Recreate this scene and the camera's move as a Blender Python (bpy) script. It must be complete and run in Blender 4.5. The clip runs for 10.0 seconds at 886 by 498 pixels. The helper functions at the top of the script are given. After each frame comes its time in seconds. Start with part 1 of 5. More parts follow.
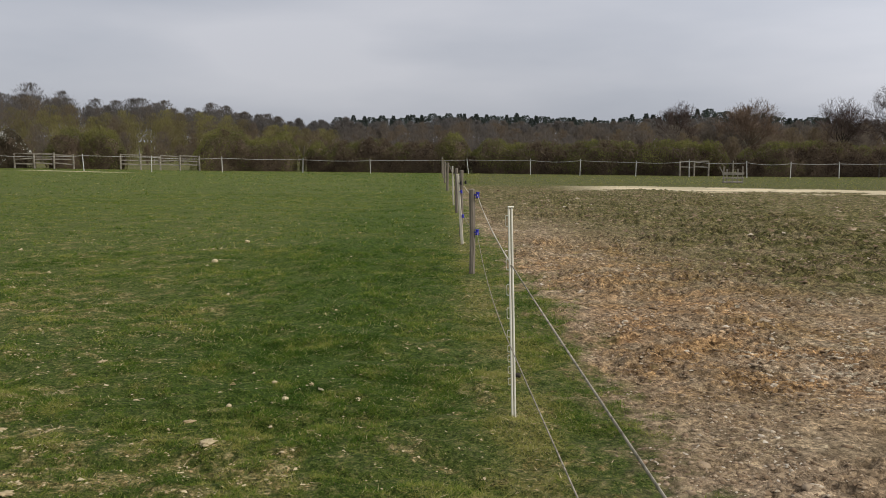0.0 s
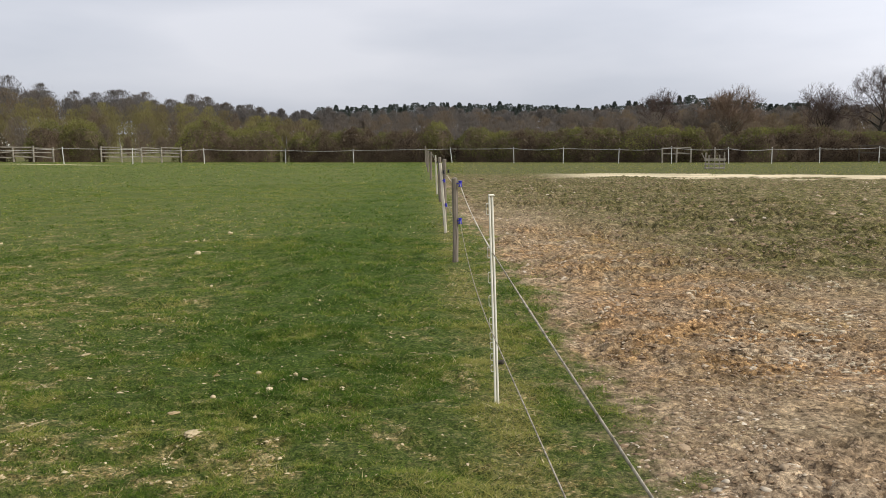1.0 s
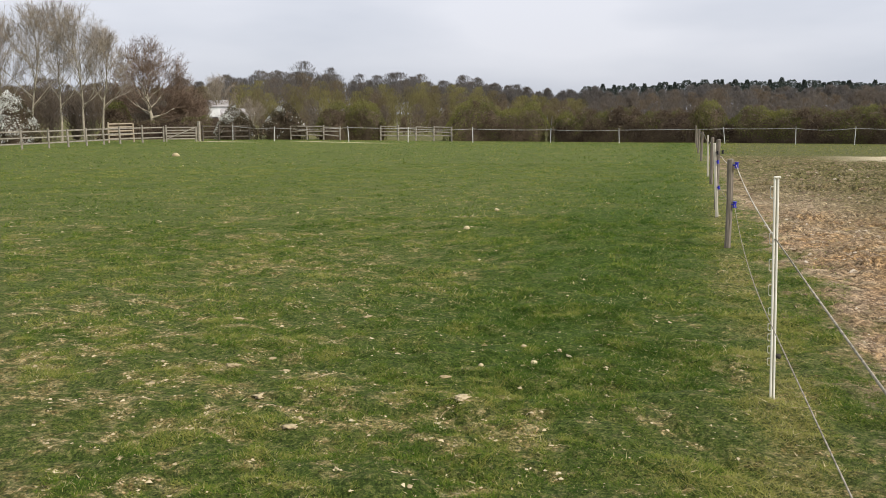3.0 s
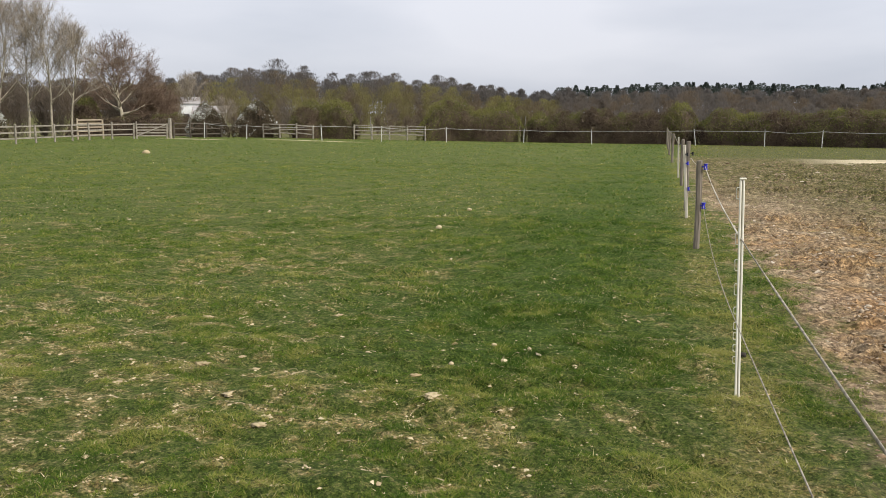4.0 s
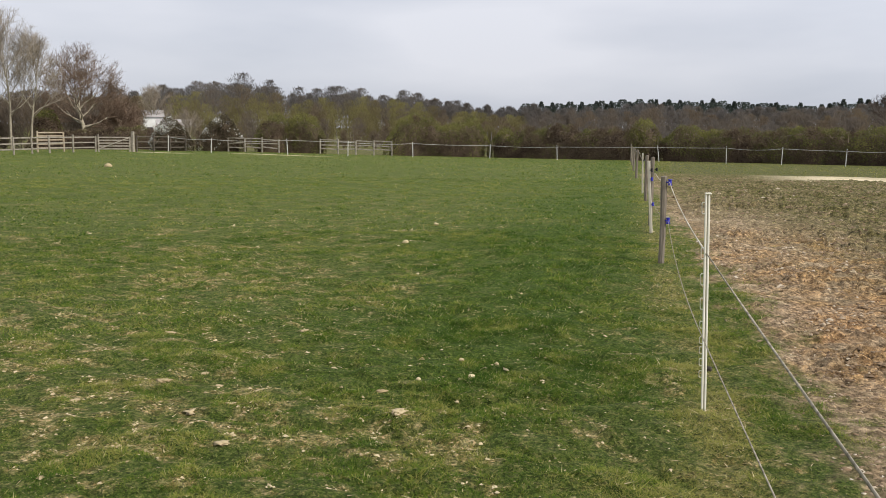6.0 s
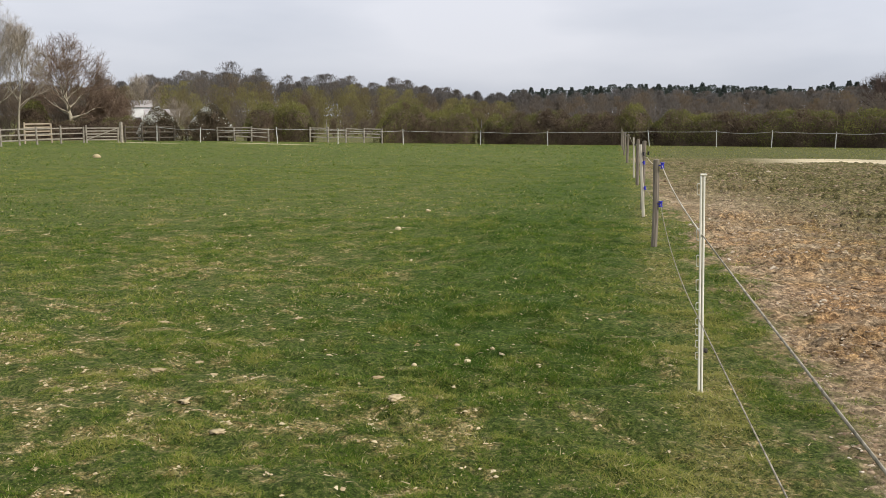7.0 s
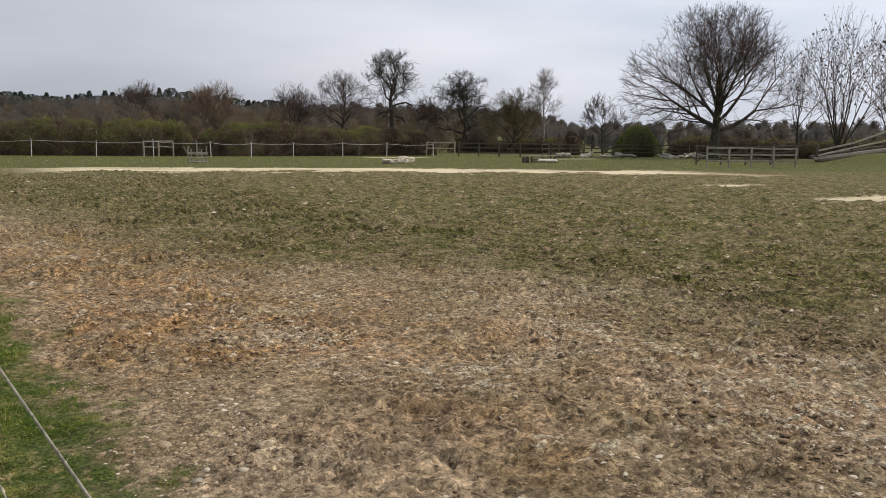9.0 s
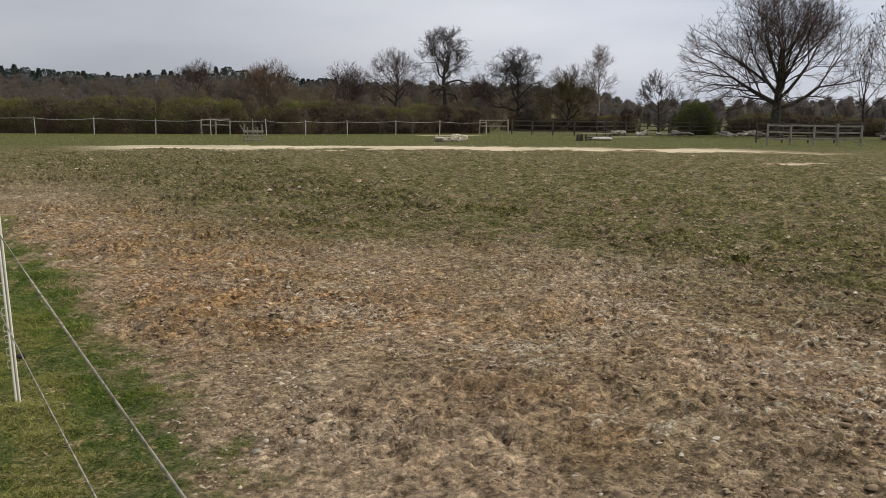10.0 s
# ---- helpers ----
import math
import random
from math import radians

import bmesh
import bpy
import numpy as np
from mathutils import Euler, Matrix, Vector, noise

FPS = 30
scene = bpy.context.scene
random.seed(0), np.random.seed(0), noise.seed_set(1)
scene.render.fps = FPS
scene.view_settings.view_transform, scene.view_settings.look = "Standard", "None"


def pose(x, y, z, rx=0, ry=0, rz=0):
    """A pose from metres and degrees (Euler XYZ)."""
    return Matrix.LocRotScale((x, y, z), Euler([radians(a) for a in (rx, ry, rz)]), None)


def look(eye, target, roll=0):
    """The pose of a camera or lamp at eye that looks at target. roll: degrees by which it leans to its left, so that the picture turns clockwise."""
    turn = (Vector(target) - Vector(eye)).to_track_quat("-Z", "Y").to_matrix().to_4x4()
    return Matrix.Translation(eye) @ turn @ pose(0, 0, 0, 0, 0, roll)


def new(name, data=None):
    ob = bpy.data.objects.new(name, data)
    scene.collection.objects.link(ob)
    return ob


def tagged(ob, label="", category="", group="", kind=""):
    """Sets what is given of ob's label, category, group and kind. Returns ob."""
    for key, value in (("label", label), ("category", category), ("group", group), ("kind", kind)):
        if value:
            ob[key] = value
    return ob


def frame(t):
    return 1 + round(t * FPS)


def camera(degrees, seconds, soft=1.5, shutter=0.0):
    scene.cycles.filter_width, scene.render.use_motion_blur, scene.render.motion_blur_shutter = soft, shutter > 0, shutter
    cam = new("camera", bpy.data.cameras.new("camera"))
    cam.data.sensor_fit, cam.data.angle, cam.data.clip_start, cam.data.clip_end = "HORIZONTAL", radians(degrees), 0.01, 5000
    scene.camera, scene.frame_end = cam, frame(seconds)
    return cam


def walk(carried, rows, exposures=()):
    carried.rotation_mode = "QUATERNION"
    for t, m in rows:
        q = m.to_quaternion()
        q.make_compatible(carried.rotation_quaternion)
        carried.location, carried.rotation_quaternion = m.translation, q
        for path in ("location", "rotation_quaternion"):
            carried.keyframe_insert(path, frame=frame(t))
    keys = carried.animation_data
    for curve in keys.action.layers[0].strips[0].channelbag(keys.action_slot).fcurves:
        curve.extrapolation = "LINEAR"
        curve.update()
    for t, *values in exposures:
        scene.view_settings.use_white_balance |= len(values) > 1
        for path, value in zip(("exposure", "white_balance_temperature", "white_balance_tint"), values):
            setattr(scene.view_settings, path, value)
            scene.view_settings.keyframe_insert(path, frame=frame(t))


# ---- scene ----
cam = camera(56.4, 10.0, soft=0.9)
PATH = [
    (0, (0.23, -0.012, 1.566), (0.04, 1.966, 1.34), 0.2),
    (0.5, (0.247, -0.012, 1.568), (0.125, 1.969, 1.324), 0.1),
    (1, (0.251, -0.036, 1.566), (0.098, 1.942, 1.314), -0.4),
    (1.5, (0.242, -0.054, 1.567), (-0.03, 1.909, 1.298), -0.6),
    (2, (0.236, -0.041, 1.564), (-0.197, 1.892, 1.286), -0.8),
    (2.5, (0.203, -0.066, 1.565), (-0.483, 1.79, 1.271), -0.5),
    (2.7, (0.198, -0.074, 1.561), (-0.559, 1.754, 1.263), -0.4),
    (3.8, (0.209, -0.089, 1.559), (-0.509, 1.755, 1.268), 0.1),
    (4, (0.218, -0.092, 1.557), (-0.477, 1.76, 1.26), 0.2),
    (4.5, (0.218, -0.07, 1.555), (-0.447, 1.792, 1.256), 0.3),
    (5, (0.211, -0.068, 1.556), (-0.42, 1.806, 1.251), 0.1),
    (5.2, (0.212, -0.059, 1.553), (-0.399, 1.821, 1.247), -0.0),
    (6.3, (0.185, -0.06, 1.545), (-0.452, 1.82, 1.296), 1.1),
    (6.5, (0.17, -0.059, 1.538), (-0.514, 1.804, 1.289), 0.7),
    (7, (0.176, -0.039, 1.53), (-0.423, 1.846, 1.239), -0.1),
    (7.5, (0.226, -0.052, 1.548), (0.106, 1.927, 1.285), 0.3),
    (8, (0.303, -0.047, 1.565), (0.819, 1.872, 1.332), 0.4),
    (8.5, (0.35, -0.059, 1.57), (1.267, 1.702, 1.325), 0.5),
    (9, (0.353, -0.059, 1.567), (1.349, 1.655, 1.302), 0.6),
    (9.5, (0.348, -0.055, 1.566), (1.292, 1.683, 1.268), 0.5),
    (10, (0.335, -0.054, 1.563), (1.217, 1.712, 1.245), 0.5),
]
walk(cam, [(t, look(eye, target, roll)) for t, eye, target, roll in PATH],
     ((0.0, -0.14), (0.5, 0.18), (1.0, 0.27), (2.0, 0.33), (4.5, 0.38), (6.5, 0.29), (7.5, 0.36), (8.0, 0.19), (8.5, 0.04), (9.0, 0.0), (9.5, -0.11), (10.0, -0.17)))

# ---------------------------------------------------------------- light
SUN_EL, SUN_AZ = 42.0, 108.0
THIN_EL, THIN_AZ = 44.0, 68.0
world = bpy.data.worlds.new("overcast_sky")
scene.world = world
world.use_nodes = True
wt = world.node_tree
wt.nodes.clear()
w_out = wt.nodes.new("ShaderNodeOutputWorld")
w_bg = wt.nodes.new("ShaderNodeBackground")
w_sky = wt.nodes.new("ShaderNodeTexSky")
w_sky.sky_type, w_sky.sun_disc = "NISHITA", False
w_sky.sun_elevation, w_sky.sun_rotation = radians(SUN_EL), radians(SUN_AZ)
w_sky.air_density, w_sky.dust_density = 1.0, 2.0
w_scale = wt.nodes.new("ShaderNodeVectorMath")
w_scale.operation = "SCALE"
w_scale.inputs["Scale"].default_value = 0.09
wt.links.new(w_sky.outputs[0], w_scale.inputs[0])
w_co = wt.nodes.new("ShaderNodeTexCoord")
w_map = wt.nodes.new("ShaderNodeMapping")
w_map.inputs["Scale"].default_value = (1.0, 1.0, 4.2)
wt.links.new(w_co.outputs["Generated"], w_map.inputs[0])
w_n = wt.nodes.new("ShaderNodeTexNoise")
w_n.inputs["Scale"].default_value, w_n.inputs["Detail"].default_value = 1.9, 5.0
w_n.inputs["Roughness"].default_value = 0.45
wt.links.new(w_map.outputs[0], w_n.inputs["Vector"])
w_ramp = wt.nodes.new("ShaderNodeValToRGB")
w_ramp.color_ramp.elements[0].position, w_ramp.color_ramp.elements[0].color = 0.34, (0.53, 0.565, 0.65, 1)
w_ramp.color_ramp.elements[1].position, w_ramp.color_ramp.elements[1].color = 0.66, (0.77, 0.78, 0.845, 1)
wt.links.new(w_n.outputs[0], w_ramp.inputs[0])
# the cloud sheet is thinner and paler overhead
w_sep = wt.nodes.new("ShaderNodeSeparateXYZ")
wt.links.new(w_co.outputs["Generated"], w_sep.inputs[0])
w_up = wt.nodes.new("ShaderNodeMapRange")
w_up.inputs["From Min"].default_value, w_up.inputs["From Max"].default_value = 0.04, 0.30
w_up.inputs["To Min"].default_value, w_up.inputs["To Max"].default_value = 0.93, 1.13
wt.links.new(w_sep.outputs["Z"], w_up.inputs[0])
w_gain = wt.nodes.new("ShaderNodeVectorMath")
w_gain.operation = "SCALE"
wt.links.new(w_ramp.outputs[0], w_gain.inputs[0])
# the cloud is thinnest, and so brightest, a little ahead of the sun
w_dot = wt.nodes.new("ShaderNodeVectorMath")
w_dot.operation = "DOT_PRODUCT"
w_dot.inputs[1].default_value = (math.sin(radians(THIN_AZ)) * math.cos(radians(THIN_EL)), math.cos(radians(THIN_AZ)) * math.cos(radians(THIN_EL)), math.sin(radians(THIN_EL)))
wt.links.new(w_co.outputs["Generated"], w_dot.inputs[0])
w_glow = wt.nodes.new("ShaderNodeMapRange")
w_glow.inputs["From Min"].default_value, w_glow.inputs["From Max"].default_value = 0.28, 1.0
w_glow.inputs["To Min"].default_value, w_glow.inputs["To Max"].default_value = 0.0, 1.12
wt.links.new(w_dot.outputs["Value"], w_glow.inputs[0])
w_pow = wt.nodes.new("ShaderNodeMath")
w_pow.operation = "POWER"
w_pow.inputs[1].default_value = 1.9
wt.links.new(w_glow.outputs[0], w_pow.inputs[0])
w_add = wt.nodes.new("ShaderNodeMath")
wt.links.new(w_up.outputs[0], w_add.inputs[0])
wt.links.new(w_pow.outputs[0], w_add.inputs[1])
wt.links.new(w_add.outputs[0], w_gain.inputs["Scale"])
w_mix = wt.nodes.new("ShaderNodeMix")
w_mix.data_type = "RGBA"
w_mix.inputs[0].default_value = 0.9
wt.links.new(w_scale.outputs[0], w_mix.inputs[6])
wt.links.new(w_gain.outputs[0], w_mix.inputs[7])
wt.links.new(w_mix.outputs[2], w_bg.inputs[0])
wt.links.new(w_bg.outputs[0], w_out.inputs[0])
w_bg.inputs[1].default_value = 0.86

sun_data = bpy.data.lights.new("sun", "SUN")
sun_data.energy, sun_data.angle, sun_data.color = 2.4, radians(6), (1.0, 0.93, 0.82)
sun = new("sun", sun_data)
_az, _el = radians(SUN_AZ), radians(SUN_EL)
sun.matrix_world = look((0, 0, 0), (-math.sin(_az) * math.cos(_el), -math.cos(_az) * math.cos(_el), -math.sin(_el)))

# ---------------------------------------------------------------- materials


class Nodes:
    """A small wrapper to wire up a material."""

    def __init__(self, name, rough=0.9):
        self.mat = bpy.data.materials.new(name)
        self.mat.use_nodes = True
        self.t = self.mat.node_tree
        self.bsdf = self.t.nodes["Principled BSDF"]
        self.bsdf.inputs["Roughness"].default_value = rough
        self.bsdf.inputs["Specular IOR Level"].default_value = 0.12
        self.co = self.t.nodes.new("ShaderNodeTexCoord").outputs["Object"]

    def link(self, a, b):
        self.t.links.new(a, b)

    def noise(self, scale, detail=4.0, stretch=None, rough=0.55):
        n = self.t.nodes.new("ShaderNodeTexNoise")
        n.inputs["Scale"].default_value, n.inputs["Detail"].default_value = scale, detail
        n.inputs["Roughness"].default_value = rough
        if stretch:
            m = self.t.nodes.new("ShaderNodeMapping")
            m.inputs["Scale"].default_value = stretch
            self.link(self.co, m.inputs[0])
            self.link(m.outputs[0], n.inputs["Vector"])
        else:
            self.link(self.co, n.inputs["Vector"])
        return n.outputs[0]

    def flakes(self, scale, warp=0.04):
        """A chance value for each ragged cell."""
        w = self.t.nodes.new("ShaderNodeTexNoise")
        w.inputs["Scale"].default_value, w.inputs["Detail"].default_value = scale * 1.7, 4.0
        self.link(self.co, w.inputs["Vector"])
        m = self.t.nodes.new("ShaderNodeVectorMath")
        m.operation = "MULTIPLY_ADD"
        self.link(w.outputs["Color"], m.inputs[0])
        m.inputs[1].default_value = (warp, warp, warp * 0.3)
        self.link(self.co, m.inputs[2])
        v = self.t.nodes.new("ShaderNodeTexVoronoi")
        v.inputs["Scale"].default_value = scale
        self.link(m.outputs[0], v.inputs["Vector"])
        c = self.t.nodes.new("ShaderNodeSeparateColor")
        self.link(v.outputs["Color"], c.inputs[0])
        return c.outputs[0]

    def ramp(self, fac, *stops):
        r = self.t.nodes.new("ShaderNodeValToRGB")
        els = r.color_ramp.elements
        while len(els) < len(stops):
            els.new(0.5)
        for e, (p, c) in zip(els, stops):
            e.position = p
            e.color = (c, c, c, 1) if isinstance(c, (int, float)) else (*c, 1)
        self.link(fac, r.inputs[0])
        return r.outputs[0]

    def mix(self, fac, a, b, how="MIX"):
        m = self.t.nodes.new("ShaderNodeMix")
        m.data_type, m.blend_type = "RGBA", how
        for sock, v in ((m.inputs[0], fac), (m.inputs[6], a), (m.inputs[7], b)):
            if isinstance(v, (int, float)):
                sock.default_value = v
            elif isinstance(v, tuple):
                sock.default_value = (*v, 1)
            else:
                self.link(v, sock)
        return m.outputs[2]

    def maths(self, how, a, b):
        m = self.t.nodes.new("ShaderNodeMath")
        m.operation = how
        for sock, v in zip(m.inputs, (a, b)):
            if isinstance(v, (int, float)):
                sock.default_value = v
            else:
                self.link(v, sock)
        return m.outputs[0]

    def attr(self, name):
        a = self.t.nodes.new("ShaderNodeAttribute")
        a.attribute_name = name
        return a.outputs["Fac"]

    def chance(self):
        return self.t.nodes.new("ShaderNodeObjectInfo").outputs["Random"]

    def island(self):
        return self.t.nodes.new("ShaderNodeNewGeometry").outputs["Random Per Island"]

    def bump(self, height, strength=0.4, distance=0.02):
        b = self.t.nodes.new("ShaderNodeBump")
        b.inputs["Strength"].default_value, b.inputs["Distance"].default_value = strength, distance
        self.link(height, b.inputs["Height"])
        self.link(b.outputs[0], self.bsdf.inputs["Normal"])

    def done(self, colour):
        self.link(colour, self.bsdf.inputs["Base Color"])
        return self.mat


def wood_material(name, dark, light, stain, grain=(14, 14, 1.6)):
    n = Nodes(name, 0.85)
    g = n.noise(3.0, 6, grain)
    c = n.ramp(g, (0.3, dark), (0.7, light))
    c = n.mix(n.ramp(n.noise(2.2, 3), (0.5, 0.0), (0.72, 0.7)), c, stain)
    c = n.mix(n.maths("MULTIPLY", n.chance(), 0.35), c, dark)
    n.bump(g, 0.5, 0.01)
    return n.done(c)


def plain_material(name, a, b, scale=8.0, rough=0.6):
    n = Nodes(name, rough)
    f = n.noise(scale, 5)
    n.bump(f, 0.15, 0.004)
    return n.done(n.ramp(f, (0.35, a), (0.65, b)))


def tone_material(name, stops, rough=0.9, mottled=None, thin=0.0):
    """Colour by the stored tone of each small piece."""
    n = Nodes(name, rough)
    c = n.ramp(n.attr("tone"), *stops)
    if mottled:
        c = n.mix(n.ramp(n.noise(mottled, 3), (0.4, 0.0), (0.65, 0.35)), c, stops[0][1])
    if thin:
        tr, both = n.t.nodes.new("ShaderNodeBsdfTranslucent"), n.t.nodes.new("ShaderNodeMixShader")
        both.inputs[0].default_value = thin
        n.link(c, tr.inputs[0])
        n.link(n.bsdf.outputs[0], both.inputs[1])
        n.link(tr.outputs[0], both.inputs[2])
        n.link(both.outputs[0], n.t.nodes["Material Output"].inputs[0])
    return n.done(c)


WOOD_GREY = wood_material("weathered_grey_wood", (0.13, 0.108, 0.085), (0.32, 0.275, 0.22), (0.15, 0.145, 0.095))
WOOD_PALE = wood_material("pale_new_wood", (0.32, 0.25, 0.17), (0.52, 0.44, 0.33), (0.26, 0.22, 0.15))
WOOD_RAIL = wood_material("silvered_rail_wood", (0.20, 0.175, 0.14), (0.44, 0.40, 0.33), (0.16, 0.15, 0.10), (3, 3, 3))
WOOD_DARK = wood_material("dark_damp_rail_wood", (0.06, 0.05, 0.04), (0.16, 0.135, 0.11), (0.08, 0.08, 0.05), (3, 3, 3))
PLASTIC_WHITE = plain_material("white_plastic_post", (0.82, 0.78, 0.64), (0.92, 0.89, 0.78), 6.0, 0.45)
PLASTIC_SLOT = plain_material("darker_plastic_groove", (0.30, 0.28, 0.20), (0.46, 0.43, 0.32), 10.0, 0.7)
PLASTIC_BLUE = plain_material("blue_plastic_insulator", (0.03, 0.03, 0.36), (0.05, 0.055, 0.52), 20.0, 0.4)
PLASTIC_BLACK = plain_material("black_plastic_insulator", (0.015, 0.015, 0.018), (0.03, 0.03, 0.035), 20.0, 0.4)
TAPE_WHITE = plain_material("white_fence_tape", (0.52, 0.51, 0.47), (0.72, 0.71, 0.66), 5.0, 0.6)
TAPE_GREY = plain_material("soiled_fence_rope", (0.17, 0.15, 0.11), (0.40, 0.355, 0.275), 30.0, 0.95)
TAPE_CREAM = plain_material("cream_fence_tape", (0.36, 0.32, 0.25), (0.60, 0.55, 0.44), 30.0, 0.9)
STAKE_WHITE = wood_material("flaking_white_stake", (0.44, 0.39, 0.30), (0.74, 0.69, 0.58), (0.30, 0.25, 0.18))
BARK_OAK = plain_material("dark_oak_bark", (0.032, 0.027, 0.022), (0.085, 0.075, 0.06), 3.0, 0.95)
TWIG_OAK = plain_material("reddish_brown_twigs", (0.07, 0.05, 0.042), (0.13, 0.095, 0.08), 1.0, 0.95)
BARK_PALE = plain_material("pale_greenish_bark", (0.22, 0.195, 0.145), (0.42, 0.375, 0.28), 2.0, 0.95)
TWIG_PALE = plain_material("pale_brown_twigs", (0.22, 0.185, 0.14), (0.36, 0.305, 0.235), 0.8, 0.95)
TWIG_WARM = plain_material("warm_brown_twigs", (0.15, 0.105, 0.075), (0.25, 0.18, 0.13), 0.8, 0.95)
BARK_BIRCH = plain_material("silver_birch_bark", (0.16, 0.15, 0.14), (0.34, 0.32, 0.30), 4.0, 0.8)
TWIG_BIRCH = plain_material("hanging_birch_twigs", (0.16, 0.12, 0.105), (0.24, 0.19, 0.165), 1.0, 0.95)
# brown to green leaves; the darkest stop carries painted shade between leaf clumps
HEDGE_LEAF = tone_material("shaded_hawthorn_leaves", ((0.0, (0.060, 0.042, 0.030)), (0.42, (0.19, 0.142, 0.090)), (0.55, (0.145, 0.148, 0.052)), (0.8, (0.155, 0.158, 0.052)), (1.0, (0.235, 0.228, 0.072))), thin=0.5)
HEDGE_CORE = tone_material("hedge_inner_twigs", ((0.0, (0.085, 0.063, 0.045)), (0.4, (0.17, 0.128, 0.09)), (1.0, (0.33, 0.26, 0.185))), 0.95, 6.0)
EVERGREEN = tone_material("evergreen_leaves", ((0.0, (0.065, 0.085, 0.025)), (0.6, (0.105, 0.14, 0.036)), (1.0, (0.17, 0.20, 0.055))), thin=0.45)
BLOSSOM = tone_material("white_blossom_and_dark_leaves", ((0.0, (0.07, 0.055, 0.035)), (0.60, (0.14, 0.12, 0.07)), (0.64, (0.62, 0.62, 0.56)), (1.0, (0.8, 0.8, 0.76))), thin=0.45)
# the lowest stop is grey bark with distance haze mixed into the colour
WOODS = tone_material("mixed_wood_twigs", ((0.0, (0.165, 0.152, 0.142)), (0.25, (0.178, 0.150, 0.122)), (0.5, (0.190, 0.145, 0.098)), (0.75, (0.215, 0.190, 0.082)), (1.0, (0.32, 0.29, 0.115))), thin=0.6)
# dark green needles greyed by distance haze put into their colour
CONIFER = tone_material("hazed_dark_conifer_needles", ((0.0, (0.060, 0.074, 0.064)), (1.0, (0.098, 0.116, 0.094))), thin=0.45)
BLADE = tone_material("grass_blades", ((0.0, (0.046, 0.098, 0.012)), (0.3, (0.118, 0.190, 0.022)), (0.55, (0.215, 0.250, 0.042)), (0.75, (0.37, 0.335, 0.105)), (1.0, (0.70, 0.60, 0.37))), 0.75, None, 0.4)
CLOD = tone_material("dry_mud_clods", ((0.0, (0.09, 0.062, 0.038)), (0.35, (0.24, 0.165, 0.10)), (0.6, (0.36, 0.27, 0.175)), (0.8, (0.52, 0.43, 0.31)), (1.0, (0.70, 0.63, 0.51))), 0.95, 30.0)
STONE = tone_material("pale_flint_stones", ((0.0, (0.30, 0.22, 0.11)), (1.0, (0.66, 0.55, 0.35))), 0.85, 40.0)
WALL_WHITE = plain_material("white_painted_render", (0.66, 0.66, 0.64), (0.80, 0.80, 0.78), 0.6, 0.8)
ROOF_GREY = plain_material("grey_roof_tiles", (0.30, 0.28, 0.27), (0.44, 0.41, 0.39), 2.0, 0.85)
GLASS_DARK = plain_material("dark_window_glass", (0.03, 0.035, 0.04), (0.06, 0.065, 0.07), 1.0, 0.15)
SHEET_PALE = plain_material("pale_weathered_tarpaulin", (0.42, 0.40, 0.34), (0.68, 0.65, 0.58), 3.0, 0.7)


def bleached_material():
    n = Nodes("bleached_barkless_wood", 0.9)
    g = n.noise(5.0, 5, (1, 0.5, 1), 0.65)
    n.bump(g, 0.8, 0.04)
    return n.done(n.ramp(g, (0.38, (0.10, 0.08, 0.055)), (0.47, (0.42, 0.36, 0.26)), (0.62, (0.74, 0.69, 0.56))))


WOOD_WHITE = bleached_material()


